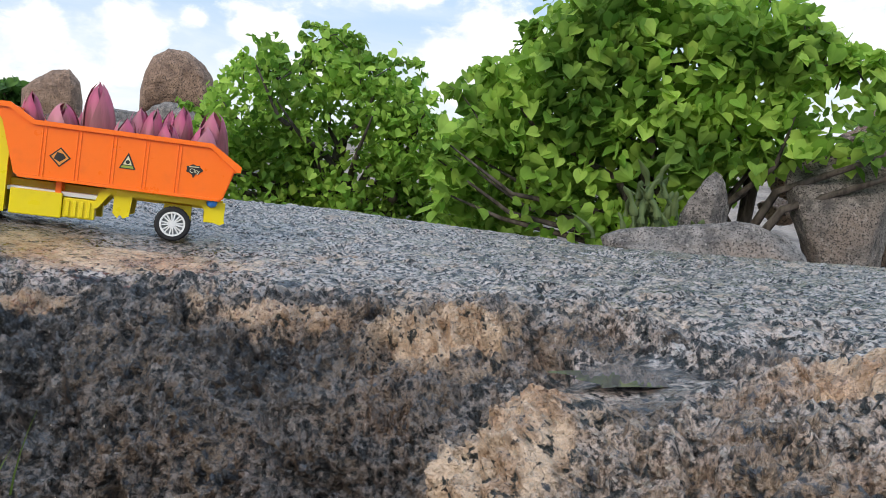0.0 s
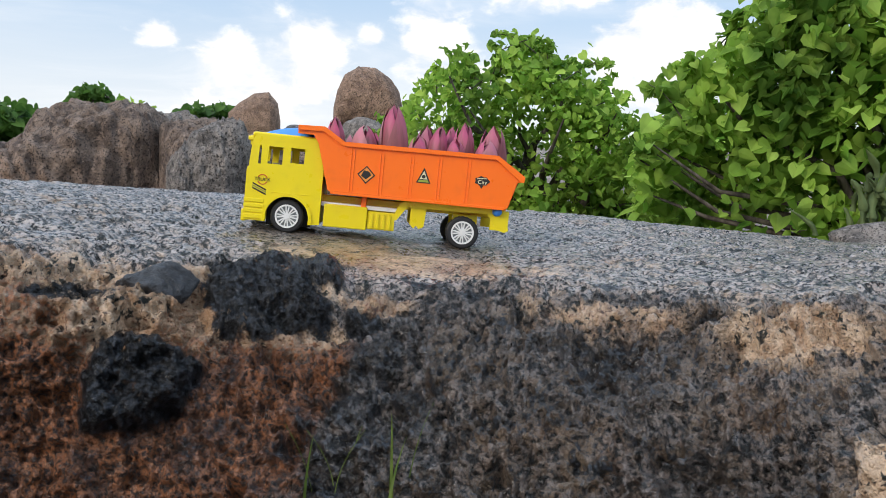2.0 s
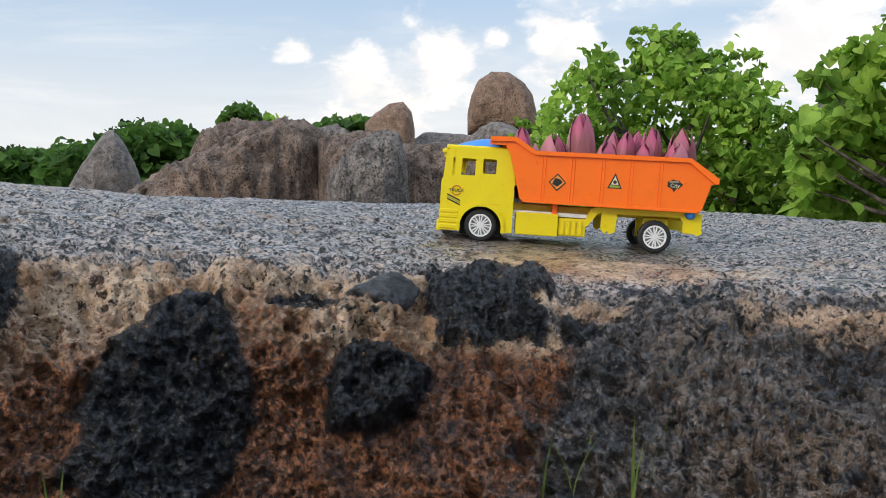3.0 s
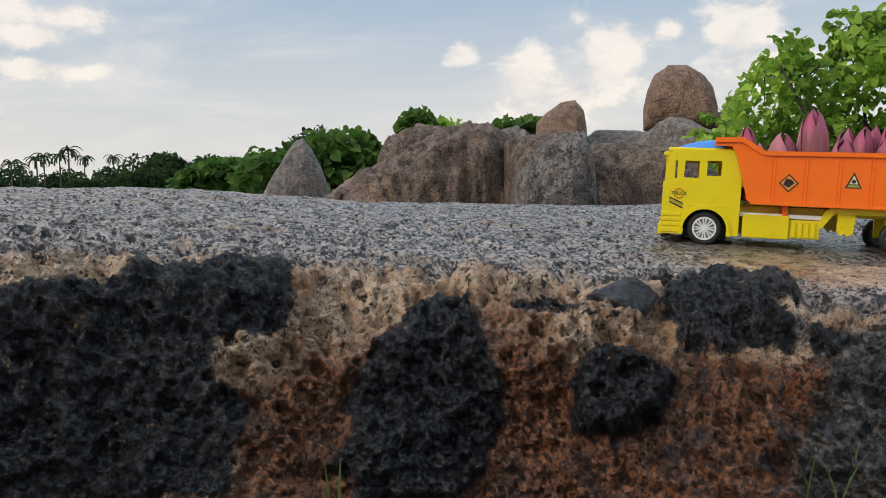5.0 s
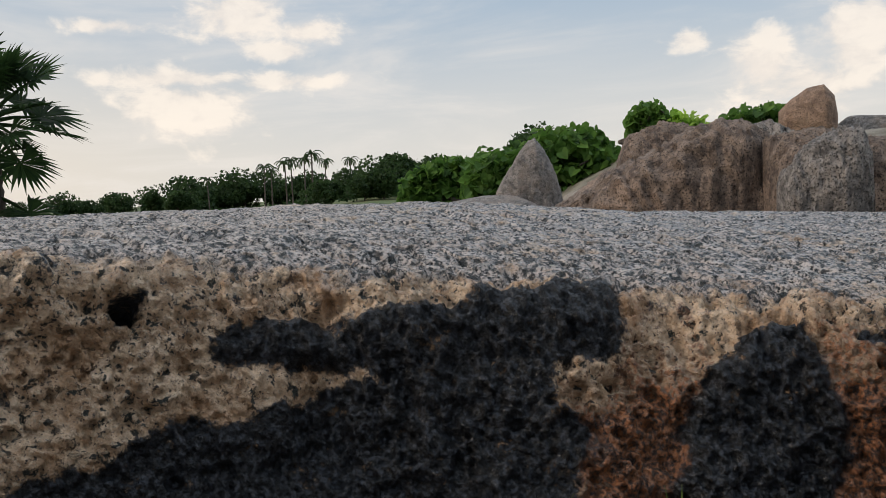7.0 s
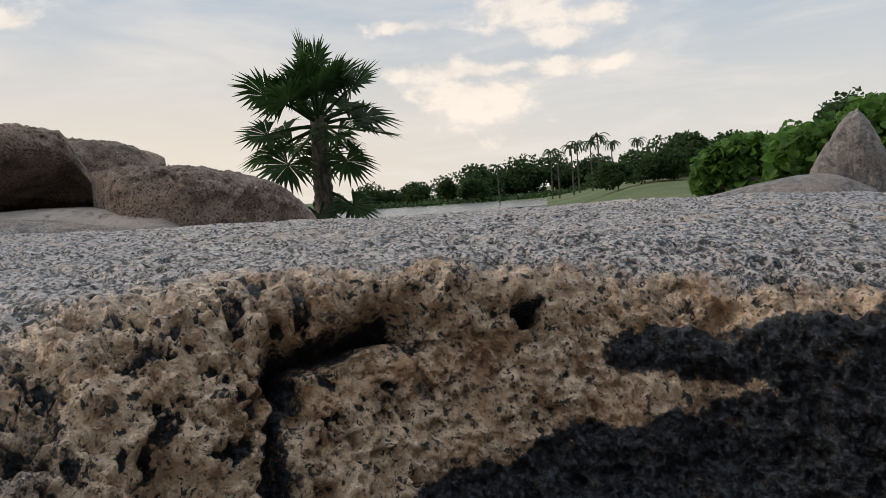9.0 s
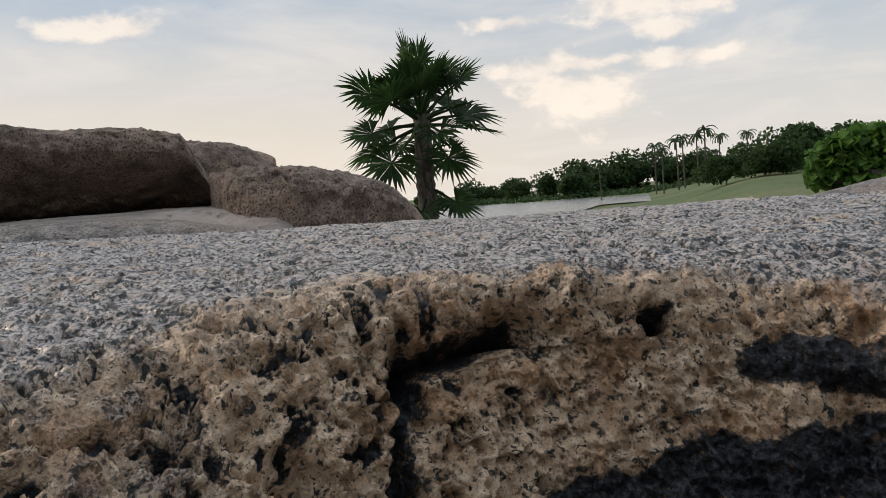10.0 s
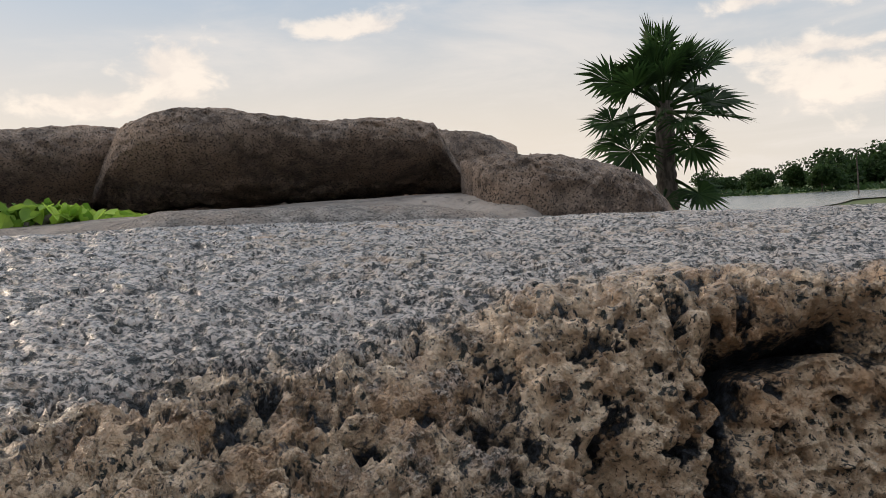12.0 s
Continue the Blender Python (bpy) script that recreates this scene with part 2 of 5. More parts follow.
# ---- mesh helpers ----
def mesh_from(name, verts, faces, mats, smooth_shade=True):
    me = bpy.data.meshes.new(name)
    me.from_pydata([tuple(v) for v in verts], [], [tuple(f) for f in faces])
    for mt in (mats if isinstance(mats, (list, tuple)) else [mats]):
        me.materials.append(mt)
    if smooth_shade:
        me.polygons.foreach_set("use_smooth", [True] * len(me.polygons))
    me.update()
    return me


def grid_faces(nu, nv, wrap=False):
    f = []
    for i in range(nu - 1):
        for j in range(nv if wrap else nv - 1):
            k = (j + 1) % nv
            f.append((i * nv + j, i * nv + k, (i + 1) * nv + k, (i + 1) * nv + j))
    return f


def add_attr(me, name, values):
    a = me.attributes.new(name, "FLOAT", "POINT")
    a.data.foreach_set("value", np.asarray(values, dtype=np.float32))


def part(name, bm, material, parent=None, label=""):
    """Links a bmesh as one mesh object under a thing or a part."""
    me = bpy.data.meshes.new(name)
    bm.to_mesh(me)
    bm.free()
    for mt in (material if isinstance(material, (list, tuple)) else [material]):
        me.materials.append(mt)
    ob = new(name, me)
    if parent is not None:
        ob.parent = parent
    if label:
        ob["label"] = label
    return ob


# ---- the granite ledge ----
# round the hollow in which the camera moves: for bearings in degrees left of +y, four radii with heights down the profile, and the crest's height
HUB = (-0.20, 0.0)
BEARING = (-75, -45, -20, 0, 20, 40, 60, 80, 100, 125, 152, 190, 285)
LOW = ((.33, -.03), (.33, -.02), (.50, -.035), (.483, -.085), (.545, -.089), (.585, -.06), (.588, -.035), (.672, -.04), (.735, -.01), (.70, .0), (.58, -.02), (.58, -.03), (.33, -.03))
MIDDLE = ((.43, .02), (.43, .029), (.58, .0), (.575, -.02), (.625, -.008), (.612, .02), (.61, .01), (.712, .055), (.747, .075), (.79, .056), (.70, .05), (.70, .03), (.43, .02))
BRINK = ((.55, .04), (.55, .042), (.65, .033), (.68, .027), (.69, .035), (.67, .055), (.67, .069), (.745, .10), (.785, .126), (.86, .092), (.80, .08), (.85, .06), (.55, .04))
TOP = ((.75, .055), (.73, .057), (.80, .047), (.95, .043), (.90, .06), (.95, .093), (.85, .11), (.89, .133), (.95, .14), (1.03, .134), (1.05, .13), (1.05, .11), (.75, .055))
CREST = (.05, .05, .045, .072, .09, .107, .145, .15, .163, .185, .18, .15, .05)
CREST_R = 1.5


def ease(x, xs, ys):
    """Cubic through the stations (xs, ys), monotone between them."""
    xs, ys, x = np.asarray(xs, float), np.asarray(ys, float), np.asarray(x, float)
    d = np.diff(ys) / np.diff(xs)
    m = np.zeros(len(xs))
    m[1:-1] = np.where(d[:-1] * d[1:] > 0, 2 * d[:-1] * d[1:] / (d[:-1] + d[1:] + 1e-12), 0)
    m[0], m[-1] = d[0], d[-1]
    i = np.clip(np.searchsorted(xs, x) - 1, 0, len(xs) - 2)
    h = xs[i + 1] - xs[i]
    t = np.clip((x - xs[i]) / h, 0, 1)
    return (ys[i] * (1 + 2 * t) * (1 - t) ** 2 + m[i] * h * t * (1 - t) ** 2 + ys[i + 1] * t * t * (3 - 2 * t) - m[i + 1] * h * t * t * (1 - t))


def profile(theta):
    """The ledge's radii and heights from the hollow's floor to its far foot, at one bearing."""
    theta = (theta + 75) % 360 - 75
    g = [[float(ease(theta, BEARING, [s[k] for s in row])) for k in (0, 1)] for row in (LOW, MIDDLE, BRINK, TOP)]
    cz = float(ease(theta, BEARING, CREST))
    lo = g[0]
    rs = [lo[0] - 0.30, lo[0] - 0.10] + [a[0] for a in g] + [CREST_R, 1.9, 2.6, 3.4]
    zs = [-0.42, lo[1] - 0.16] + [a[1] for a in g] + [cz, cz - 0.05, cz - 0.45, cz - 1.6]
    return rs, zs


def ledge_height(x, y):
    """The ledge's smooth height at a place, before its relief."""
    v = (x - HUB[0], y - HUB[1])
    rs, zs = profile(math.degrees(math.atan2(-v[0], v[1])))
    return float(ease(math.hypot(*v), rs, zs))


NU, NV = 1480, 490


def build_ledge():
    thetas = np.concatenate([np.linspace(-62, 158, NU - 90), np.linspace(158, 298, 91)[1:]])
    P = np.zeros((NU, NV, 3))
    sv = np.linspace(0, 1, NV)
    for i, th in enumerate(thetas):
        rs, zs = profile(th)
        r = np.concatenate([np.linspace(rs[0], rs[2], 60), np.linspace(rs[2], rs[5], 1400)[1:], np.linspace(rs[5], rs[6], 500)[1:], np.linspace(rs[6], rs[-1], 80)[1:]])
        z = ease(r, rs, zs)
        w = 1.0 / np.clip(r - 0.18, 0.25, 3.0)          # finer where it lies near
        w = np.where(r > rs[6] + 0.2, 0.12, w) * np.where(r < rs[2] - 0.06, 0.4, 1.0)
        a = np.concatenate([[0], np.cumsum(np.hypot(np.diff(r), np.diff(z)) * w[1:])])
        rr = np.interp(sv * a[-1], a, r)
        zz = np.interp(sv * a[-1], a, z)
        t = radians(th)
        P[i, :, 0], P[i, :, 1], P[i, :, 2] = HUB[0] - rr * math.sin(t), HUB[1] + rr * math.cos(t), zz
    du, dv = np.gradient(P, axis=0), np.gradient(P, axis=1)
    N = np.cross(dv, du)
    N /= np.linalg.norm(N, axis=2, keepdims=True) + 1e-12
    N *= np.where(N[:, :, 2:3] < -0.2, -1, 1)
    p, n = P.reshape(-1, 3), N.reshape(-1, 3)
    rad = np.hypot(p[:, 0] - HUB[0], p[:, 1] - HUB[1])
    ang = np.degrees(np.arctan2(-(p[:, 0] - HUB[0]), p[:, 1] - HUB[1]))
    ang = np.where(ang < -75, ang + 360, ang)
    brink = np.interp(ang, BEARING, [b[0] for b in BRINK])
    face = 1 - smooth(rad - brink + 0.045 * fbm(p, 9.0, 4, 0.55, 41), -0.05, 0.06)          # 1 on the broken face, 0 on the worn top
    lump = fbm(p, 7.0, 4, 0.5, 3)
    knob = fbm(p, 26.0, 4, 0.55, 11)
    grit = 1 - 2.4 * np.abs(fbm(p, 80.0, 3, 0.6, 23))
    grit = 0.6 * grit + 0.6 * fbm(p, 150.0, 2, 0.6, 29)
    ridge = 1 - np.abs(fbm(p * (1, 1, 1.6), 13.0, 4, 0.5, 31))
    h = face * (0.018 * lump + 0.018 * knob + 0.022 * (ridge - 0.75)) + (1 - face) * (0.006 * lump + 0.0035 * knob)
    h += (0.0026 + 0.0075 * face) * grit
    # scaly weathering: small sharp pits close together
    nick = smooth(fbm(p, 58.0, 3, 0.6, 53), 0.12, 0.34)
    h -= nick * (0.0042 + 0.004 * face) + (1 - face) * 0.004 * smooth(fbm(p, 21.0, 3, 0.55, 57), 0.1, 0.5)
    # shallow solution pits in the weathered surface
    pit = smooth(fbm(p, 34.0, 3, 0.5, 47), 0.28, 0.55)
    attrs = stains_and_shade(p, n, ang, rad, face, lump, knob)
    # thin fissures in the worn top, sunk and darkened in colour for their shade
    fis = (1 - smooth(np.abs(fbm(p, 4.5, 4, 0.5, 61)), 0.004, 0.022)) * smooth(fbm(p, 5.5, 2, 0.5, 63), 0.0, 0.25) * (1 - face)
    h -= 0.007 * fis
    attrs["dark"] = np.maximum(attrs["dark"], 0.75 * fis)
    h *= 1 - 0.35 * attrs["dark"] * smooth(ang, 14, 22)
    h -= pit * (0.004 + 0.014 * face) * (1 - 0.85 * attrs["dark"])
    h = h * (1 - 0.75 * attrs.pop("flat")) + attrs.pop("lift")
    h *= np.where(rad > 2.0, 1.0 + (rad - 2.0) * 3, 1.0)
    p = p + n * h[:, None]
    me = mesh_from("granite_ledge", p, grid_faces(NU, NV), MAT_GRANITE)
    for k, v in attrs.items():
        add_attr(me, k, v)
    ob = new("ground", me)
    tagged(ob, "wet grey granite ledge, pitted, with a broken tan and black-stained face", "rock ledge", kind="structure")
    return ob


# black-stained patches of the face: outlines in bearing and in radius plus height up the profile, and how far they
# stand out; those set deep are hollows, their shade painted black
PATCHES = (
    (((83.3, .752), (81.5, .769), (75.4, .745), (70.2, .735), (64.1, .719), (58.0, .753), (53.2, .767), (53.4, .673), (55.4, .636), (61.0, .616), (61.1, .585), (58.6, .545), (61.1, .48),
      (80, .48), (99, .60), (96.7, .688), (90.7, .683), (85.2, .683), (80.3, .677), (76.2, .680), (72.3, .671), (79.8, .717), (82.7, .733)), .004),
    (((52.0, .54), (46.7, .615), (43.4, .667), (39.6, .674), (39.2, .622), (38.6, .566), (38.0, .519), (40.4, .463), (43.4, .43), (50.7, .43), (52.0, .483)), .012),
    (((32.7, .565), (29.8, .593), (26.4, .580), (23.6, .561), (24.7, .514), (27.9, .489), (32.3, .490), (33.4, .523)), .024),
    (((24.6, .670), (22.1, .746), (18.6, .773), (14.6, .767), (13.9, .691), (16.1, .680), (14.3, .647), (14.6, .602), (18.2, .595), (20.9, .594), (23.2, .599)), .012),
    (((25.2, .765), (21.8, .775), (21.8, .735), (23.8, .722)), -.030),
    (((13.8, .648), (10.7, .659), (9.6, .617), (12.3, .603)), .004),
    (((36.8, .639), (34.4, .665), (31.0, .657), (31.5, .624), (35.6, .625)), -.006),
    (((-11.7, .625), (-13.6, .652), (-16.1, .638), (-16.2, .613), (-13.5, .603)), -.014),
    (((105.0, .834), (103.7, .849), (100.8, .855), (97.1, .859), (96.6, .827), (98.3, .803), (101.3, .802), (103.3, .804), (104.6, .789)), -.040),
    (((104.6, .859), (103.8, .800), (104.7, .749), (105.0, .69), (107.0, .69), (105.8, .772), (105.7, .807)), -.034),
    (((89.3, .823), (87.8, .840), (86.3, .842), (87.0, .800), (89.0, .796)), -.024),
)
BLACK_TUBE = ((79, .702, .030, .016, .014), (75, .685, .035, .018, .018), (70, .665, .040, .020, .020), (65, .648, .040, .024, .020), (59, .646, .035, .034, .016))
BLACK_SMALL = ((8, .686, .028, .010, .0), (3, .66, .03, .008, 0), (-6, .69, .03, .007, 0))
# holes sunk into the rock, with the shade inside painted dark
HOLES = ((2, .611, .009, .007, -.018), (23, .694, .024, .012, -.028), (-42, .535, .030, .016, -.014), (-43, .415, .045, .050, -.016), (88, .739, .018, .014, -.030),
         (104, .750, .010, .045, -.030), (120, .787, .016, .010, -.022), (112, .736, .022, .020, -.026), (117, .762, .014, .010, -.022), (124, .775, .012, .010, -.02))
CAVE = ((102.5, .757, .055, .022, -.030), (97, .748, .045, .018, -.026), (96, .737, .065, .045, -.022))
SWELL = ((-33, .440, .045, .050, .016), (-50, .52, .06, .05, .012), (111, .75, .05, .05, .010), (-20, .60, .05, .03, .004))
WARM = ((-8, .628, .060, .022, .7), (-2, .640, .040, .015, .5), (11, .648, .045, .016, .8), (26, .625, .060, .014, .9), (62, .686, .020, .010, 1.0), (76, .712, .020, .010, .9), (33, .605, .02, .03, .8))
TRUCK_AT = (-0.398, 0.870)


def spot(p, ang, rad, s, soft=0.35):
    """A soft oval spot round the place s on the face."""
    rs, zs = profile(s[0])
    z0 = float(ease(s[1], rs, zs))
    along = rad * np.radians(ang - s[0]) / s[2]
    upward = np.hypot(rad - s[1], p[:, 2] - z0) / s[3]
    return 1 - smooth(np.hypot(along, upward), 1 - soft, 1 + soft)


def inside(u, v, outline):
    """Signed distance in metres into an outline of bearings and heights up the profile."""
    pts = np.array([(radians(a) * 0.66, b) for a, b in outline])
    best, odd = np.full(len(u), 9.0), np.zeros(len(u), bool)
    for (x0, y0), (x1, y1) in zip(pts, np.roll(pts, -1, 0)):
        ex, ey = x1 - x0, y1 - y0
        t = np.clip(((u - x0) * ex + (v - y0) * ey) / (ex * ex + ey * ey), 0, 1)
        best = np.minimum(best, np.hypot(u - x0 - t * ex, v - y0 - t * ey))
        odd ^= ((y0 > v) != (y1 > v)) & (u < x0 + ex * (v - y0) / (ey if abs(ey) > 1e-9 else 1e-9))
    return np.where(odd, best, -best)


def stains_and_shade(p, n, ang, rad, face, lump, knob):
    q = p + 0.017 * np.stack([fbm(p, 20.0, 5, 0.62, 65), fbm(p, 20.0, 5, 0.62, 66), fbm(p, 20.0, 5, 0.62, 67)], 1)
    qa = np.degrees(np.arctan2(-(q[:, 0] - HUB[0]), q[:, 1] - HUB[1]))
    qa = np.where(qa < -75, qa + 360, qa)
    qr = np.hypot(q[:, 0] - HUB[0], q[:, 1] - HUB[1])
    z = p[:, 2]
    away = ang + 11 * fbm(p, 8.0, 4, 0.55, 97)
    right = 1 - smooth(away, 8, 19)                       # the grey worn part of the face
    wide = face + (1 - face) * smooth(ang, 92, 104) * (1 - smooth(rad, 0.80, 0.93)) * 0.8
    tan = np.clip(wide * (1.15 - 0.75 * right - 0.45 * smooth(ang, 106, 118)) + 0.25 * lump, 0, 1)
    # the truck's brownish shadow and reflection, painted as a tan patch on the rock
    tan = np.maximum(tan, 0.62 * (1 - smooth(np.hypot((ang - 9) / 17, (rad - 0.77) / 0.09), 0.4, 1.2)))
    tan *= 1 - 0.85 * face * np.exp(-((away - 14) / 6) ** 2) * smooth(z, 0.03, 0.0)
    dark = face * (0.20 + 0.24 * right + (0.62 - 0.40 * right) * fbm(p, 9.0, 5, 0.6, 71))
    low = smooth(z, 0.0, -0.06)
    rust = face * smooth(away, 9, 18) * (1 - smooth(ang, 58, 66)) * (0.36 + 0.75 * low + 0.6 * fbm(p, 11.0, 3, 0.5, 83))
    lift = np.zeros(len(p))
    u, v = np.radians(qa) * 0.66, qr + q[:, 2]
    # outlines put black stain, and the shade of sunk hollows, into the dark colour
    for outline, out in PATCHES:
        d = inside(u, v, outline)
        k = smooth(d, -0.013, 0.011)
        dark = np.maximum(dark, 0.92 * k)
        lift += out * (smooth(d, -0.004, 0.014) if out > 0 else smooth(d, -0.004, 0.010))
    for group, depth in ((BLACK_TUBE, 0.9), (BLACK_SMALL, 0.85)):
        for s in group:
            k = spot(q, qa, qr, s)
            dark = np.maximum(dark, depth * k)
            rust *= 1 - 0.8 * k
            lift += s[4] * spot(q, qa, qr, s, 0.75) * (0.5 if s[4] > 0 else 1)
    # holes and caves sink; the holes' inner shade is painted dark as well
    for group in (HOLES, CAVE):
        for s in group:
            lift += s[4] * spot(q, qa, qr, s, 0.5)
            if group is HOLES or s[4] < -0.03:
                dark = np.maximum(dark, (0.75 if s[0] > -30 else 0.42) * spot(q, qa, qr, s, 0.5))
    for s in SWELL:
        k = spot(q, qa, qr, s, 0.6)
        lift += s[4] * k
        tan = np.maximum(tan, 0.95 * k)
        dark *= 1 - 0.9 * k
    for s in WARM:
        k = s[4] * spot(q, qa, qr, s, 0.6)
        tan = np.maximum(tan, k)
        rust = np.maximum(rust, 0.55 * k) if s[0] < 20 else rust
        dark *= 1 - 0.7 * k
    # deep honeycomb pits in the tan rim, the shade inside them painted dark
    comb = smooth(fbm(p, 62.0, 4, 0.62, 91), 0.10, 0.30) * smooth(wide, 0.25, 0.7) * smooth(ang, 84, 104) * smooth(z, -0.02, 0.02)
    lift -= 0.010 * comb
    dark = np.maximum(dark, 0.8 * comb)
    flat = 1 - smooth(np.hypot(p[:, 0] - TRUCK_AT[0], p[:, 1] - TRUCK_AT[1]), 0.10, 0.22)
    flat = np.maximum(flat, 1.25 * (1 - smooth(np.hypot(p[:, 0] - 0.101, p[:, 1] - 0.399), 0.035, 0.06)))
    wet = np.clip(np.maximum(1 - face * (0.62 - 0.47 * right), 0), 0, 1)
    damp = face * (1 - smooth(away, 12, 24)) * (0.85 - 0.5 * smooth(-ang, 22, 34))
    tan = np.maximum(tan, 0.30 + 0.25 * lump)
    return {"tan": tan, "dark": np.clip(dark, 0, 1), "rust": np.clip(rust, 0, 1), "wet": wet, "damp": damp, "lift": lift, "flat": flat}


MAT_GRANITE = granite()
MAT_BROWN = boulder_stone("brown_boulder_stone", (0.27, 0.195, 0.15), (0.10, 0.07, 0.056), (0.33, 0.225, 0.165), 2.0)
MAT_GREY = boulder_stone("grey_boulder_stone", (0.30, 0.265, 0.24), (0.10, 0.09, 0.085), (0.27, 0.215, 0.18), 2.0)
build_ledge()


# ---- boulders ----
def boulder_mesh(name, size, seed, mat, planes=16, round_=7.0, rough=0.05, sub=5):
    """A worn block: a rounded hull of random planes with relief."""
    rng = np.random.RandomState(seed)
    bm = bmesh.new()
    bmesh.ops.create_icosphere(bm, subdivisions=sub, radius=1)
    d = np.array([v.co[:] for v in bm.verts])
    nrm = rng.normal(size=(planes, 3))
    nrm /= np.linalg.norm(nrm, axis=1, keepdims=True)
    off = rng.uniform(0.55, 0.95, planes)
    c = np.clip(d @ nrm.T, 0.0, None) / off
    r = (np.sum(c ** round_, axis=1) + 0.03) ** (-1 / round_)
    q = d * r[:, None]
    crag = 1 - 2 * np.abs(fbm(q * (1, 1, 1.5) + seed, 1.7, 4, 0.55, seed + 3))
    q = q * (1 + 0.9 * 1.5 * rough * crag[:, None] + rough * fbm(q + seed, 2.2, 5, 0.55, seed)[:, None] + 0.35 * rough * fbm(q + seed, 11.0, 3, 0.6, seed + 5)[:, None])
    q = (q - (q.max(0) + q.min(0)) / 2) / ((q.max(0) - q.min(0)) / 2)
    q *= np.asarray(size) / 2
    for v, co in zip(bm.verts, q):
        v.co = co
    for fc in bm.faces:
        fc.smooth = True
    me = bpy.data.meshes.new(name)
    bm.to_mesh(me)
    bm.free()
    me.materials.append(mat)
    return me


def at_bearing(az, dist, z, eye=(0.0, 0.0)):
    return (eye[0] - dist * math.sin(radians(az)), eye[1] + dist * math.cos(radians(az)), z)


def boulder(az, dist, el_low, el_high, width, depth, seed, mat, label, yaw=0, eye=(-0.15, -0.06, 0.12), tilt=0, roll=0, **kw):
    """A boulder that spans the given bearing, width in degrees, and elevations from the hollow."""
    top, low = eye[2] + dist * math.tan(radians(el_high)), eye[2] + dist * math.tan(radians(el_low))
    w = 2 * dist * math.tan(radians(width / 2))
    me = boulder_mesh("boulder", (w, depth * w, top - low), seed, mat, **kw)
    ob = new("boulder", me)
    ob.matrix_world = pose(*at_bearing(az, dist, (top + low) / 2, eye), tilt, roll, az + yaw)
    return tagged(ob, label, "boulder")
MAT_TAWNY = boulder_stone("tawny_boulder_stone", (0.36, 0.235, 0.165), (0.17, 0.105, 0.075), (0.42, 0.275, 0.19), 1.0)
MID = (-0.15, -0.06, 0.12)
LATE = (-0.34, -0.30, 0.19)
EARLY = (-0.085, -0.03, 0.118)


def outlined(outline, dist, depth, low, seed, mat, label, eye=MID, undercut=0.0, rough=0.05, box=0.5, nu=150, nv=96):
    """A weathered boulder whose ridge runs along the outline of bearings and elevations seen from the hollow; undercut draws its foot back."""
    az = np.array([a for a, _ in outline])[::-1]
    el = np.array([b for _, b in outline])[::-1]
    u = np.linspace(0, 1, nu)
    a = az[0] + (az[-1] - az[0]) * (0.5 - 0.5 * np.cos(math.pi * u))
    top = eye[2] + dist * np.tan(np.radians(np.interp(a, az, el)))
    foot = eye[2] + dist * math.tan(radians(low))
    top = np.maximum(top, foot + 0.02 * dist)
    k = (1 - np.abs(-np.cos(math.pi * u)) ** 5) ** 0.5
    V = np.zeros((nu, nv, 3))
    centre = np.zeros((nu, nv, 3))
    phi = np.linspace(0, 2 * math.pi, nv, endpoint=False)
    c, s_ = np.cos(phi), np.sin(phi)
    for i in range(nu):
        half = (top[i] - foot) / 2
        zz = np.sign(s_) * np.abs(s_) ** box
        yy = -np.sign(c) * np.abs(c) ** box * depth / 2 * k[i]
        yy = yy + undercut * depth * smooth(-zz, -0.35, 1.0) * (c > 0)
        d = dist + depth * 0.3 + yy
        t = radians(a[i])
        V[i, :, 0], V[i, :, 1], V[i, :, 2] = eye[0] - d * math.sin(t), eye[1] + d * math.cos(t), foot + half + half * zz
        centre[i] = (eye[0] - (dist + depth * 0.3) * math.sin(t), eye[1] + (dist + depth * 0.3) * math.cos(t), foot + half)
    p, ctr = V.reshape(-1, 3), centre.reshape(-1, 3)
    size = float(np.ptp(top)) + float(top.max() - foot)
    out = p - ctr
    out /= np.linalg.norm(out, axis=1, keepdims=True) + 1e-9
    f = 1.0 / size
    w = p + 0.45 * size * np.stack([fbm(p, 1.6 * f, 3, 0.5, seed + q) for q in (1, 2, 3)], 1)
    crag = 1 - 2.2 * np.abs(fbm(w * (1, 1, 1.4), 2.2 * f, 4, 0.5, seed))
    crack = smooth(np.abs(fbm(w, 1.7 * f, 3, 0.45, seed + 7)), 0.0, 0.05) - 1
    step = np.floor(3.2 * fbm(w * (0.6, 0.6, 1.6), 1.9 * f, 2, 0.4, seed + 9)) / 3.2
    h = size * rough * (0.45 * crag + 0.35 * crack + 0.8 * step + 0.55 * fbm(p, 6 * f, 4, 0.6, seed + 5) + 0.45 * (1 - 2 * np.abs(fbm(p, 14 * f, 4, 0.6, seed + 8))) + 0.3 * fbm(p, 40 * f, 3, 0.6, seed + 6))
    p = p + out * (h - size * rough * 0.4)[:, None]
    base = np.array((ctr[:, 0].mean(), ctr[:, 1].mean(), foot))
    faces = grid_faces(nu, nv, True) + [tuple(range(nv))[::-1], tuple((nu - 1) * nv + j for j in range(nv))]
    ob = new("boulder", mesh_from("boulder", p - base, faces, mat))
    ob.location = base
    return tagged(ob, label, "boulder")


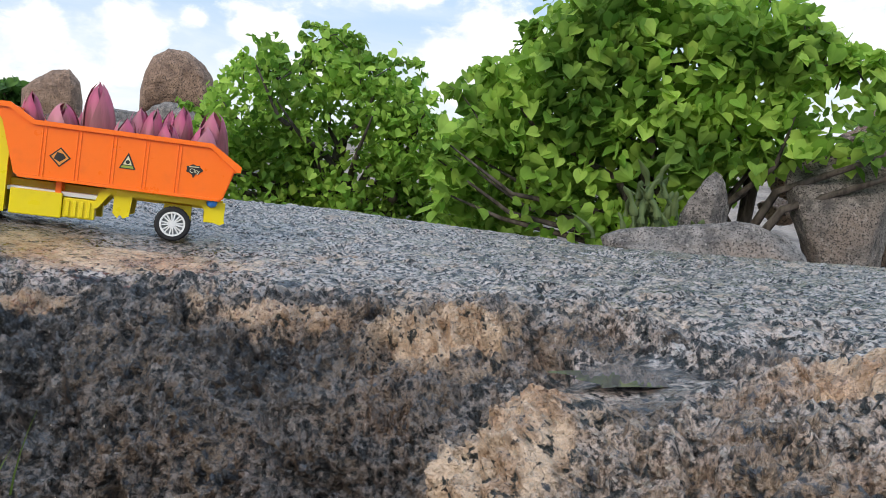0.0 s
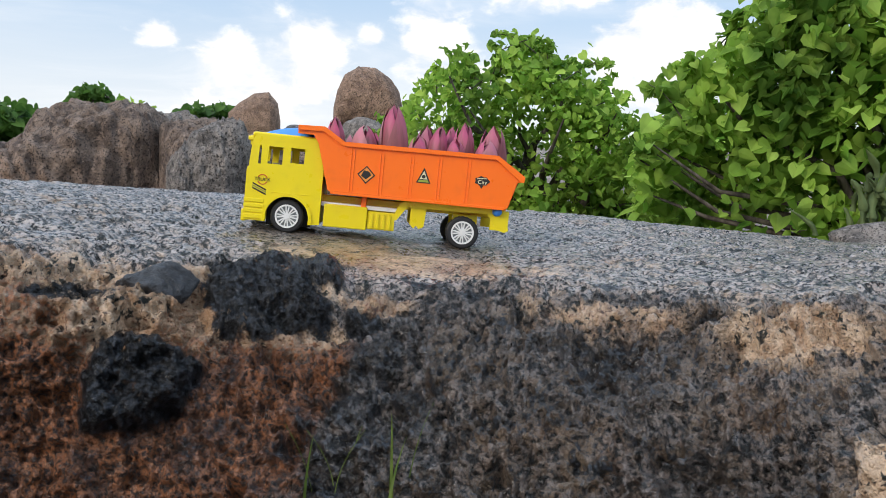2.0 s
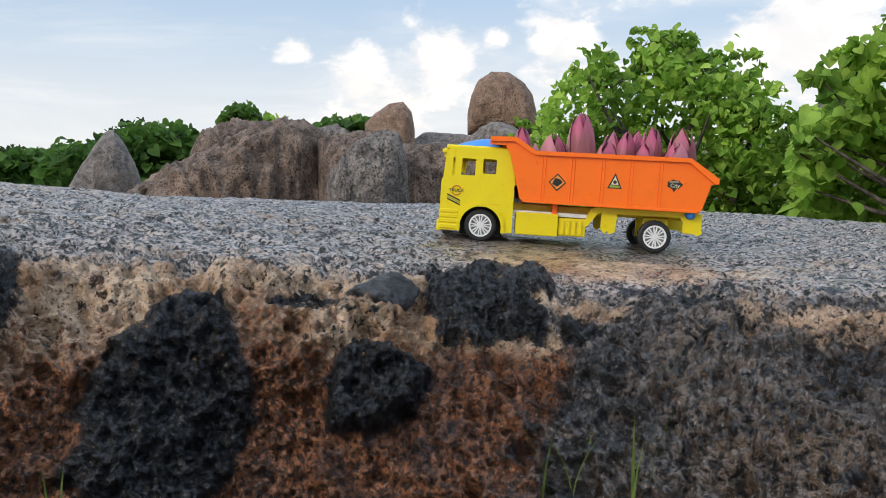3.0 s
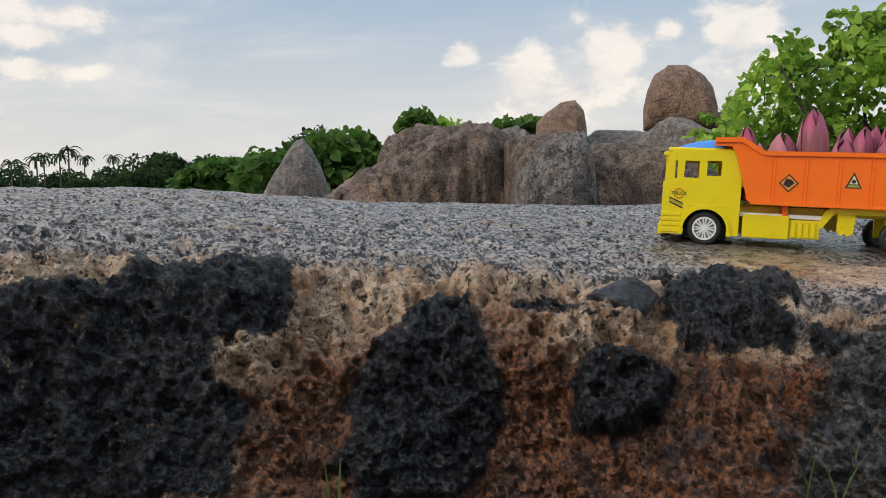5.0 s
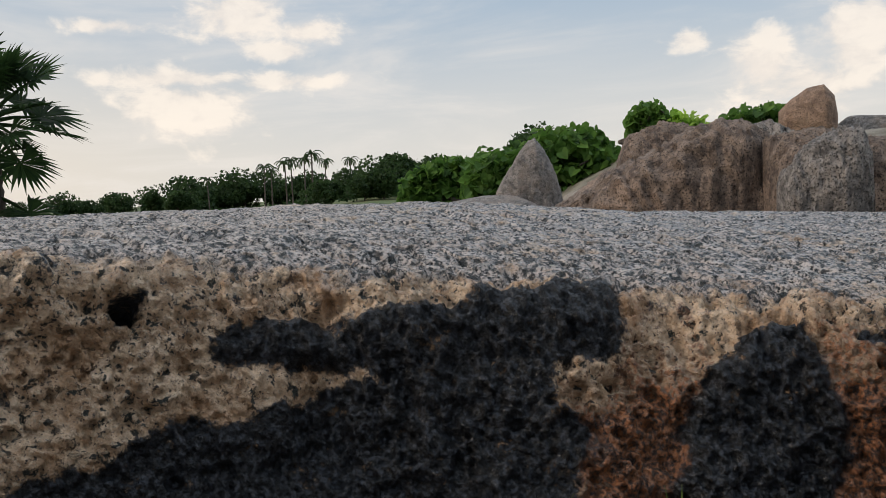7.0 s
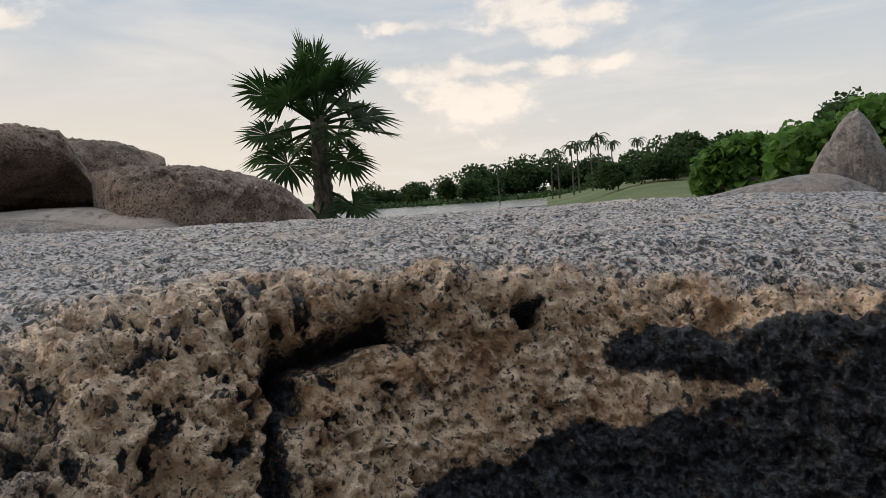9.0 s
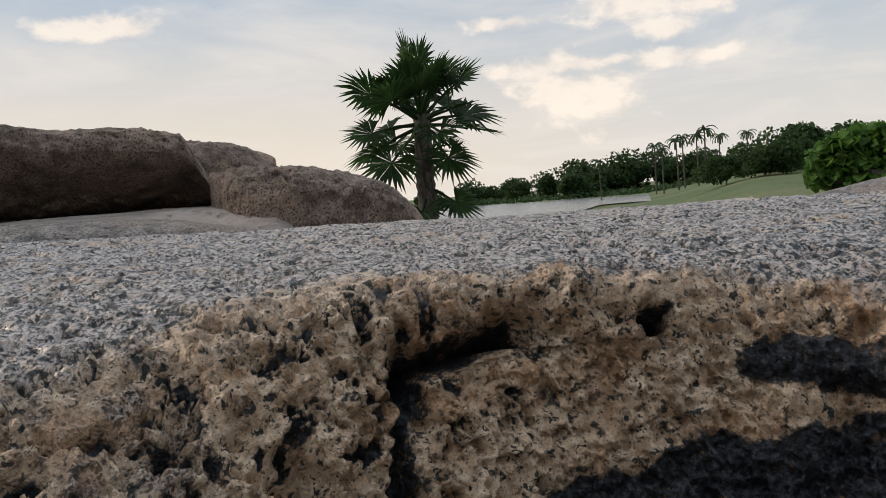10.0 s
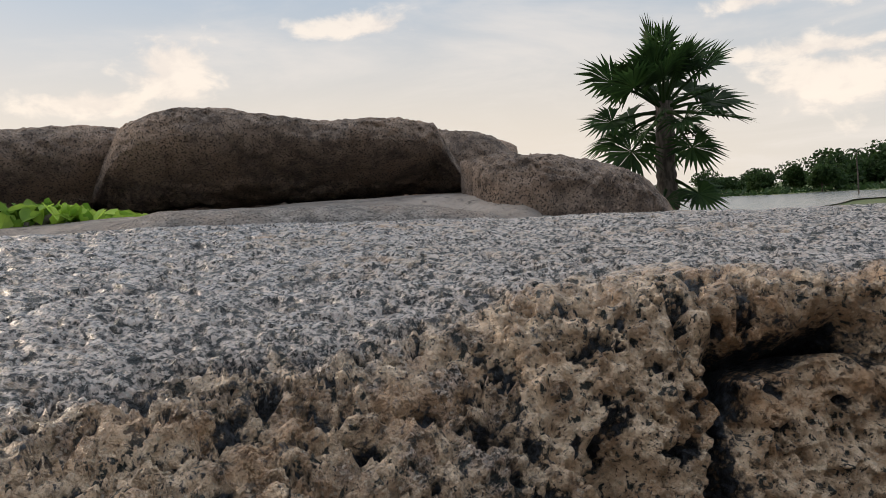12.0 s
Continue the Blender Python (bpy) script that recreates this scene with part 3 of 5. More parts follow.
outlined(((45.0, -1.0), (44.0, -0.2), (41.0, 1.7), (38.1, 2.8), (36.3, 3.9), (34.8, 4.65), (31.7, 4.7), (30.5, 3.9), (29.4, 2.2), (28.4, -0.2)), 3.1, 0.9, -7, 102, MAT_BROWN, "big weathered brown boulder with a rounded broken top", rough=0.06)
outlined(((40.0, 0.5), (38.4, 4.2), (36.3, 4.95), (34.5, 4.7), (33.0, 2.5)), 4.2, 0.7, -6, 103, MAT_BROWN, "brown boulder standing behind its neighbour", rough=0.05)
outlined(((33.0, 4.0), (31.0, 4.4), (29.4, 4.55), (27.8, 3.8), (26.0, 2.0)), 4.1, 0.7, -6, 104, MAT_GREY, "grey-brown boulder wedged in the pile", rough=0.05)
outlined(((31.9, 0.6), (31.3, 1.6), (30.1, 2.8), (28.8, 3.5), (27.8, 4.1), (27.0, 3.6), (26.4, 2.6), (26.1, -0.8)), 2.6, 0.35, -7, 105, MAT_GREY, "rough grey angular boulder leaning on its neighbours", eye=EARLY, rough=0.05)
outlined(((30.5, 2.0), (28.5, 3.0), (26.0, 3.4), (23.5, 3.5), (20.9, 3.15), (18.8, 2.4), (17.4, 1.0), (16.2, -1.0)), 3.2, 0.9, -7, 108, MAT_BROWN, "long low brown boulder cracked across", eye=EARLY, rough=0.045)
outlined(((34.0, 3.6), (31.0, 3.9), (28.9, 3.7), (28.3, 1.0)), 2.9, 0.7, -7, 109, MAT_BROWN, "brown boulder end beside the long low one", eye=(0.0, 0.0, 0.12), rough=0.045)
outlined(((19.85, 5.4), (19.6, 6.6), (19.1, 7.7), (18.2, 8.25), (17.0, 8.15), (15.9, 7.4), (15.3, 6.6), (15.0, 5.4)), 10.0, 0.9, 3.9, 116, MAT_TAWNY, "balanced egg-shaped reddish boulder on a rock pile", rough=0.02, box=0.75)
outlined(((27.0, 4.6), (26.3, 5.3), (25.3, 6.05), (24.3, 6.2), (23.7, 5.4), (23.5, 4.2)), 14.0, 1.0, 2.5, 114, MAT_TAWNY, "rounded brown boulder on the far rise", rough=0.02, box=0.7)
outlined(((46.9, -0.6), (45.9, 1.2), (45.0, 2.7), (44.2, 3.75), (43.7, 4.0), (43.1, 3.2), (42.4, 1.6), (41.8, -0.6)), 7.5, 0.9, -6, 117, MAT_GREY, "tall grey cone-shaped boulder", rough=0.025)
boulder(17.0, 9.6, 1.0, 4.7, 7.5, 0.6, 19, MAT_GREY, "flat grey rock under the balanced boulder")
boulder(17.4, 10.6, 1.0, 5.0, 7.0, 0.5, 39, MAT_BROWN, "low brown rock bearing the balanced boulder", planes=12, round_=9)
boulder(21.5, 15.0, 1.0, 4.0, 6.0, 0.6, 20, MAT_GREY, "pale grey rocks on the rise")
boulder(96, 4.7, -3, 4.6, 18, 0.4, 37, MAT_BROWN, "dark boulder in the gap behind the overhang", eye=LATE, planes=12, round_=12)
boulder(108, 5.2, -2, 4.8, 30, 0.4, 36, MAT_BROWN, "long dark boulder behind the overhanging ones", eye=LATE, planes=14, round_=12)
outlined(((116.2, 2.0), (115.3, 4.6), (114.4, 6.2), (113.0, 7.0), (111.2, 7.5), (107.5, 7.45), (104.5, 6.9), (101.5, 6.35), (96.0, 6.2), (93.4, 5.8), (92.2, 3.6), (91.0, 1.2)), 3.2, 1.0, 0.9, 121, MAT_BROWN, "huge dark brown boulder with a hollow beneath it", eye=LATE, undercut=0.30, rough=0.05, box=0.4)
outlined(((132.0, 4.5), (126.0, 5.6), (121.3, 6.2), (117.0, 6.4), (114.0, 6.2), (112.0, 5.0)), 3.5, 1.0, 0.3, 123, MAT_BROWN, "dark brown boulder streaked grey", eye=LATE, undercut=0.25, rough=0.05, box=0.45)
outlined(((95.5, 5.0), (92.8, 5.2), (90.5, 5.0), (89.0, 4.5), (87.5, 3.3), (85.0, 2.4)), 4.1, 0.8, -3, 126, MAT_BROWN, "rounded boulder behind the overhanging ones", eye=LATE, rough=0.035)
outlined(((91.8, 3.1), (89.5, 3.3), (86.4, 3.1), (84.0, 2.7), (82.3, 2.2), (80.5, 1.8), (78.9, 0.9), (77.9, -0.3), (77.0, -2.0)), 2.75, 0.7, -4, 124, MAT_BROWN, "low dark boulder slab with a split down its side", eye=LATE, rough=0.05, box=0.45)
outlined(((122.0, -0.8), (116.5, -0.2), (112.5, 0.7), (107.0, 0.6), (100.0, 0.3), (94.0, 0.0), (87.5, -1.0), (81.5, -1.9)), 2.55, 0.8, -6, 125, MAT_GREY, "pale granite slab sloping out from under the boulders", eye=LATE, rough=0.02)
boulder(-21.5, 3.0, -8, -0.5, 15.0, 0.5, 27, MAT_GREY, "pale grey boulder under the bushes", planes=12, round_=14)
boulder(-19.8, 3.5, -6, 2.6, 3.4, 0.7, 28, MAT_GREY, "upright grey stone among the leaves", planes=9, round_=20)
boulder(-27.5, 3.9, -6, 4.0, 6.0, 0.7, 29, MAT_GREY, "rough pale boulder in the shade of the bushes", planes=10, round_=14)
for k, (a, lo, hi, w) in enumerate(((-24.6, 1.0, 2.6, 2.4), (-26.8, 1.6, 3.6, 2.8), (-28.9, 1.2, 3.4, 2.6), (-26.0, 3.2, 4.8, 2.2), (-28.2, 3.2, 5.6, 2.8), (-24.0, -0.6, 1.2, 2.6))):
    boulder(a, 4.4 + 0.06 * k, lo, hi, w, 0.8, 140 + k, MAT_TAWNY, "pinkish stone in a heap behind the bushes", planes=10, round_=16, rough=0.05, sub=4)
boulder(-29.5, 5.0, -6, 8.0, 8.0, 0.7, 30, MAT_BROWN, "heaped pinkish boulder behind the bushes", planes=12, round_=12)
boulder(-3.5, 8.0, -2, 5.8, 5.0, 0.7, 31, MAT_GREY, "pale grey rock seen between the bushes", planes=12, round_=10)
boulder(49.0, 6.5, -5, -0.5, 18.0, 0.6, 33, MAT_GREY, "low flat granite slab beyond the ledge", eye=LATE, planes=12, round_=8)
boulder(62.5, 7.0, -5, -1.6, 10.0, 0.6, 34, MAT_BROWN, "low brown rock slope by the field", eye=LATE, planes=12, round_=8)


# ---- land all round ----
def land_height(az, r):
    hill = 1 - smooth(az, 33, 52)
    hill *= smooth(az, -100, -60)
    rise = np.interp(r, [0, 2.9, 3.6, 6, 10, 22, 60, 200], [-.5, -.5, -.36, -.1, .55, 1.35, 1.5, 0.5])
    fall = np.interp(r, [0, 2.2, 2.9, 6, 14, 40, 90], [-.5, -.5, -.42, -.62, -1.3, -2.7, -3.05])
    side = smooth(az, 86, 94) * (1 - smooth(az, 150, 170))
    fall = fall + side * np.interp(r, [0, 2.0, 2.6, 3.2, 6, 12, 30], [0, 0, .58, .64, .74, .6, 0])
    meadow = (1 - smooth(az, 54, 63)) * np.interp(r, [0, 10, 25, 100, 400, 3000], [0, 0, .9, 3.1, 3.4, 3.0])
    fall = fall + meadow
    return hill * rise + (1 - hill) * fall


def build_land():
    az = np.linspace(-180, 180, 361)
    r = np.concatenate([[0.02], np.linspace(0.6, 8, 75), np.geomspace(8.2, 3000, 110)])
    A, R = np.meshgrid(az, r, indexing="ij")
    x, y = HUB[0] - R * np.sin(np.radians(A)), HUB[1] + R * np.cos(np.radians(A))
    z = land_height(A, R)
    p = np.stack([x, y, z], 2).reshape(-1, 3)
    rr = R.reshape(-1)
    p[:, 2] += fbm(p * (1, 1, 0), 0.8, 4, 0.5, 5) * np.interp(rr, [1.9, 3, 12, 60, 120], [0, .05, .25, .25, .05])
    nu, nv = A.shape
    me = mesh_from("land", p, grid_faces(nu, nv), MAT_LAND)
    add_attr(me, "field", smooth(rr, 9, 22))
    ob = new("ground", me)
    tagged(ob, "rocky ground falling to a green riverside field", "ground", kind="structure")
    me = bpy.data.meshes.new("water")
    ring = []
    for k in range(64):
        a = 2 * math.pi * k / 64
        wob = 1 + 0.22 * math.sin(3 * a + 1) + 0.12 * math.sin(7 * a)
        ring.append((33 * math.cos(a) * wob, 55 * math.sin(a) * wob, 0))
    me.from_pydata(ring, [], [tuple(range(64))])
    me.materials.append(MAT_WATER)
    ob = new("water", me)
    ob.matrix_world = pose(*at_bearing(70, 160, -2.86), 0, 0, 70)
    tagged(ob, "pale still river water reflecting the sky", "water", kind="structure")


def land_material():
    m = Mat("land_soil_grass", rough=0.9)
    mid, fine, big = m.noise(2.2, 6, 0.6), m.noise(24.0, 5, 0.65), m.noise(0.06, 5, 0.6)
    rock = m.mix(m.ramp(mid, 0.35, 0.65), (0.13, 0.105, 0.09), (0.31, 0.26, 0.225))
    rock = m.mix(m.ramp(fine, 0.55, 0.72), rock, (0.06, 0.05, 0.045))
    grass = m.mix(m.ramp(big, 0.40, 0.62), (0.055, 0.09, 0.02), (0.12, 0.13, 0.045))
    grass = m.mix(m.ramp(mid, 0.42, 0.7), grass, (0.05, 0.08, 0.02))
    m.color(m.mix(m.attr("field"), rock, grass))
    m.bump(m.noise(7.0, 5, 0.6), 0.06, 0.9)
    m.bump(fine, 0.02, 0.9)
    return m.m


def river_material():
    m = Mat("river_water", rough=0.22)
    m.color((0.10, 0.11, 0.10))
    m.bump(m.noise(0.8, 4, 0.6, 0.2, (1, 0.35, 1)), 0.35, 1.0)
    return m.m


MAT_LAND = land_material()
MAT_WATER = river_material()
build_land()


# ---- plants ----
def leaf_material(name, a, b, c, scale=6.0):
    m = Mat(name, rough=0.62, spec=0.25)
    isl, n = m.island(), m.noise(scale, 4)
    col = m.mix(isl, a, b)
    col = m.mix(m.ramp(n, 0.42, 0.66, 0, 0.8), col, c)
    m.color(col)
    tr = m.t.nodes.new("ShaderNodeBsdfTranslucent")
    m.link(col, tr.inputs[0])
    mx = m.t.nodes.new("ShaderNodeMixShader")
    mx.inputs[0].default_value = 0.5
    m.link(m.b.outputs[0], mx.inputs[1])
    m.link(tr.outputs[0], mx.inputs[2])
    out = [k for k in m.t.nodes if k.type == "OUTPUT_MATERIAL"][0]
    m.link(mx.outputs[0], out.inputs[0])
    return m.m


def bark_material():
    m = Mat("rough_bark", rough=0.95)
    n = m.noise(30, 5, 0.6, 0, (1, 1, 0.25))
    m.color(m.mix(m.ramp(n, 0.35, 0.65), (0.035, 0.028, 0.022), (0.12, 0.10, 0.085)))
    m.bump(n, 0.01, 0.8)
    return m.m


MAT_VINE = leaf_material("vine_leaf", (0.16, 0.33, 0.035), (0.50, 0.70, 0.13), (0.06, 0.15, 0.022), 3.0)
MAT_BUSH = leaf_material("bush_leaf", (0.06, 0.14, 0.025), (0.13, 0.25, 0.05), (0.03, 0.08, 0.018), 2.5)
MAT_FAR = leaf_material("distant_leaf", (0.03, 0.065, 0.02), (0.06, 0.105, 0.035), (0.018, 0.04, 0.016), 0.3)
MAT_PALM = leaf_material("palm_leaf", (0.016, 0.045, 0.012), (0.04, 0.085, 0.022), (0.01, 0.026, 0.008), 3.0)
MAT_BARK = bark_material()

HEART = ((0, 0), (0.36, -0.16), (0.58, 0.14), (0.48, 0.55), (0, 0.98), (-0.48, 0.55), (-0.58, 0.14), (-0.36, -0.16))


def leaf_cloud(points, sizes, seed, shape=HEART, droop=0.55, facing=None):
    """Leaf blades at the points, bent along the midrib, hanging at random turns. Returns vertices and faces."""
    rng = np.random.RandomState(seed)
    V, F = [], []
    k = len(shape)
    for p, s in zip(points, sizes):
        yaw = rng.uniform(0, 2 * math.pi) if facing is None else facing + rng.normal(0, 0.9)
        pitch, roll = rng.normal(-droop, 0.45), rng.normal(0, 0.5)
        R = np.array((Euler((pitch, roll, yaw)).to_matrix()))
        b = len(V)
        bend = rng.uniform(0.1, 0.3)
        for (u, v) in shape:
            q = np.array((u * s, v * s, (abs(u) * 0.35 - bend * v * v) * s))
            V.append(p + R @ q)
        # two halves along the midrib (first and middle vertices)
        h = k // 2
        F.append([b] + [b + i for i in range(1, h + 1)])
        F.append([b] + [b + i for i in range(h, k)])
    return V, F


def tube(V, F, path, radii, sides=7):
    b0 = len(V)
    for i, (c, r) in enumerate(zip(path, radii)):
        c = np.asarray(c, float)
        d = np.asarray(path[min(i + 1, len(path) - 1)], float) - np.asarray(path[max(i - 1, 0)], float)
        d /= np.linalg.norm(d) + 1e-9
        a = np.cross(d, (0.3, 0.9, 0.1))
        a /= np.linalg.norm(a) + 1e-9
        bb = np.cross(d, a)
        for k in range(sides):
            t = 2 * math.pi * k / sides
            V.append(c + r * (a * math.cos(t) + bb * math.sin(t)))
    for i in range(len(path) - 1):
        for k in range(sides):
            n = (k + 1) % sides
            F.append((b0 + i * sides + k, b0 + i * sides + n, b0 + (i + 1) * sides + n, b0 + (i + 1) * sides + k))


def thicket(name, label, az, top_el, low_el, dist, depth, count, leaf, seed, mat, eye=MID, gap=0.0, trunks=3, category="bush", freq=2.4, shoots=0, hollow=None):
    """A vine-grown tree or bush: trunks and limbs with leaves in clumps, its top at the elevations top_el over the bearings az."""
    rng = np.random.RandomState(seed)
    pts = []
    tries = 0
    while len(pts) < count and tries < 60:
        tries += 1
        a = rng.uniform(min(az), max(az), 4000)
        e = rng.uniform(low_el, max(top_el) + 1, 4000)
        d = dist + depth * rng.beta(1.3, 1.6, 4000)
        top = np.interp(a, az, top_el)
        low = np.full(4000, low_el) if hollow is None else np.interp(a, hollow[0], hollow[1]) + rng.normal(0, 0.5, 4000)
        x = eye[0] - d * np.sin(np.radians(a))
        y = eye[1] + d * np.cos(np.radians(a))
        z = eye[2] + dist * np.tan(np.radians(e))
        p = np.stack([x, y, z], 1)
        n = fbm(p + seed, freq, 3, 0.55, seed)
        fringe = fbm(p + seed, freq * 0.9, 4, 0.65, seed + 9)
        keep = (e > low) & (e < top + 0.18 * (max(top_el) - low_el) * fringe) & (n + 0.25 * rng.normal(size=4000) > gap - 0.12 + 0.35 * smooth(e, top - 2.5, top + 0.5))
        pts.extend(p[keep])
    pts = pts[:count]
    strands = []
    for k in range(shoots):                              # trailing vine ends that stand out from the crown
        a = rng.uniform(min(az) + 1.5, max(az) - 0.5)
        el = np.interp(a, az, top_el)
        d0 = dist + depth * rng.uniform(0.2, 0.6)
        p0 = np.array((eye[0] - d0 * math.sin(radians(a)), eye[1] + d0 * math.cos(radians(a)), eye[2] + dist * math.tan(radians(el - 0.6))))
        way = np.array((rng.normal(0, 0.7), rng.normal(0, 0.3), rng.uniform(0.3, 1.0)))
        way /= np.linalg.norm(way)
        ln = dist * rng.uniform(0.02, 0.055)
        strands.append((p0 - way * ln * 0.8, p0, p0 + way * ln * 0.5 - np.array((0, 0, 0.09 * ln)), p0 + way * ln - np.array((0, 0, 0.35 * ln))))
        for s in np.linspace(0, 1, 16):
            pts.append(p0 + way * ln * s - np.array((0, 0, 0.35 * ln * s * s)) + rng.normal(0, 0.012, 3))
    pts = np.array(pts)
    size = leaf * rng.uniform(0.6, 1.25, len(pts))
    V, F = leaf_cloud(pts, size, seed)
    ob = new(name, None)
    foot = at_bearing((min(az) + max(az)) / 2, dist + depth * 0.5, 0, eye)
    fz = ground_z(foot[0], foot[1])
    ob.location = (foot[0], foot[1], fz)
    tagged(ob, label, category)
    off = np.array((foot[0], foot[1], fz))
    crown = new("crown", mesh_from("crown", np.array(V) - off, F, mat, False))
    crown.parent = ob
    tv, tf = [], []
    for k in range(trunks):
        ba = np.array((rng.uniform(-0.2, 0.2) * dist * 0.3, rng.uniform(-.15, .15), -0.05))
        for j in range(9):
            tgt = pts[rng.randint(len(pts))] - off
            m1 = ba * 0.6 + tgt * 0.35 + np.array((0, 0, 0.25 * tgt[2])) + rng.normal(0, 0.03, 3) * dist / 4
            m2 = ba * 0.25 + tgt * 0.75 + rng.normal(0, 0.03, 3) * dist / 4
            w = dist * 0.008
            tube(tv, tf, [ba, m1, m2, tgt], [w, w * 0.6, w * 0.35, w * 0.12], 6)
    for line in strands:
        tube(tv, tf, [q - off for q in line], [0.004, 0.0035, 0.0025, 0.0015], 5)
    trunk = new("trunk", mesh_from("trunk", tv, tf, MAT_BARK))
    trunk.parent = ob
    return ob


def ground_z(x, y):
    v = (x - HUB[0], y - HUB[1])
    return float(land_height(np.array([math.degrees(math.atan2(-v[0], v[1]))]), np.array([math.hypot(*v)]))[0])


thicket("vine_tree", "bright green leafy tree overgrown with heart-leaved vines", (-36, -30, -27, -22, -14, -9, -6.5, -4.5, -2.5, -1.5), (10, 9.5, 11, 16, 17.5, 14.5, 11.5, 8, 5.5, 4.5),
        -4.5, 3.6, 0.9, 7200, 0.064, 41, MAT_VINE, gap=0.16, freq=3.2, shoots=34, hollow=((-36, -23, -20, -17), (4.5, 3.6, 1.0, -4.5)), category="tree")
thicket("vine_bush", "tall green bush wrapped in hanging vines", (-7, -3, -0.5, 0.5, 3, 4.5, 6.5, 8, 9, 12, 13.5, 15, 16.2), (4.5, 4.6, 5.5, 7.5, 9.8, 9.4, 11.4, 10.2, 8.8, 8.8, 7.2, 5.2, 2.5),
        -4.5, 5.2, 1.2, 9000, 0.054, 43, MAT_VINE, gap=0.14, freq=3.0, shoots=60, category="bush")
thicket("bush", "small round green bush beside the rocks", (12.5, 14, 15.5, 17), (2, 3.8, 4.0, 2.4), -3, 7.5, 0.7, 1500, 0.07, 45, MAT_VINE)
thicket("bush", "dark green bush on the rise behind boulders", (23.5, 25, 27, 29.5, 31), (3.4, 4.6, 5.3, 5.0, 3.6), 0, 15.0, 2.0, 3500, 0.16, 47, MAT_BUSH)
thicket("bush", "small leafy tree standing over the boulders", (34.2, 35, 36, 36.8), (4.8, 6.2, 6.1, 4.8), 2.0, 11.0, 0.6, 1000, 0.11, 49, MAT_BUSH)
thicket("bush", "light green shrub standing over the boulders", (31.6, 32.6, 33.8, 34.8), (4.6, 5.1, 5.4, 4.6), 2.0, 11.0, 0.6, 900, 0.11, 50, MAT_VINE)
thicket("bush", "dense dark green bush behind the cone rock", (37, 39, 41.5, 43, 46, 48), (2.5, 4.4, 4.8, 4.3, 3.2, 2.4), -1.5, 14.0, 2.0, 3500, 0.17, 51, MAT_BUSH)
thicket("bush", "low green bush at the field's edge", (46, 48, 50, 52), (1.6, 2.7, 2.5, 1.0), -1.0, 40.0, 4.0, 2200, 0.45, 53, MAT_BUSH)
thicket("grass_clump", "bright green weeds growing between the boulders", (112, 115, 118, 122), (0.0, 0.6, 1.4, 1.6), -3.0, 2.75, 0.25, 700, 0.05, 55, MAT_VINE, eye=LATE, trunks=1, category="grass")


def cactus(az, dist, low, high, seed, stems, spread):
    """A clump of upright ribbed cactus stems."""
    rng = np.random.RandomState(seed)
    foot = at_bearing(az, dist, MID[2] + dist * math.tan(radians(low)), MID)
    ob = new("cactus", None)
    ob.location = foot
    tagged(ob, "pale green branching cactus clump beside the bushes", "cactus")
    tall = dist * (math.tan(radians(high)) - math.tan(radians(low)))
    for k in range(stems):
        V, F = [], []
        x, y = rng.normal(0, spread, 2)
        z0 = tall * rng.uniform(0.0, 0.75) * math.exp(-(x / spread) ** 2 * 0.4)
        h = tall * rng.uniform(0.20, 0.36)
        r = 0.010 * rng.uniform(0.8, 1.3)
        lean = rng.normal(0, 0.45, 2)
        n, sides = 12, 10
        for i in range(n):
            t = i / (n - 1)
            rr = r * (0.8 + 0.25 * math.sin(t * 9 + k)) * (1 - t ** 6) ** 0.5 + 0.001
            for j in range(sides):
                q = rr * (1.25 if j % 2 else 0.8)
                a = 2 * math.pi * j / sides
                V.append((x + lean[0] * h * t * t + q * math.cos(a), y + lean[1] * h * t * t + q * math.sin(a), z0 + h * t))
        F = grid_faces(n, sides, True)
        st = new("stem", mesh_from("stem", V, F, MAT_CACTUS))
        st.parent = ob


MAT_CACTUS = leaf_material("cactus_skin", (0.13, 0.20, 0.07), (0.24, 0.30, 0.13), (0.08, 0.12, 0.05), 9.0)
cactus(-17.0, 3.3, -2.5, 3.0, 81, 44, 0.075)


# ---- toddy palm ----
def fan_leaf(V, F, base, yaw, pitch, stalk, size, rng):
    d = np.array((math.cos(yaw) * math.cos(pitch), math.sin(yaw) * math.cos(pitch), math.sin(pitch)))
    tip = base + d * stalk
    mid = base + d * stalk * 0.5 + np.array((0, 0, 0.04 * stalk))
    tube(V, F, [base, mid, tip], [0.022, 0.014, 0.010], 5)
    side = np.cross(d, (0, 0, 1.0))
    side /= np.linalg.norm(side) + 1e-9
    roll = rng.uniform(-0.7, 0.7)
    nrm = np.cross(side, d)
    side = side * math.cos(roll) + nrm * math.sin(roll)
    nrm = np.cross(side, d)
    n = 26
    for k in range(n):
        a = -2.25 + 4.5 * k / (n - 1) + rng.normal(0, 0.03)
        ln = size * (0.80 + 0.20 * math.cos(a * 0.7)) * rng.uniform(0.88, 1.08)
        u = d * math.cos(a) + side * math.sin(a)
        w = np.cross(nrm, u)
        hw = size * 0.055
        fold = nrm * size * 0.10 * (1 - math.cos(a))
        b = len(V)
        p1, p2 = tip + u * ln * 0.55 + fold, tip + u * ln * (1.0) + fold - np.array((0, 0, rng.uniform(0.02, 0.16) * ln))
        V.extend([tip, p1 + w * hw + nrm * 0.006, p2, p1 - w * hw + nrm * 0.006])
        F.append((b, b + 1, b + 2, b + 3))


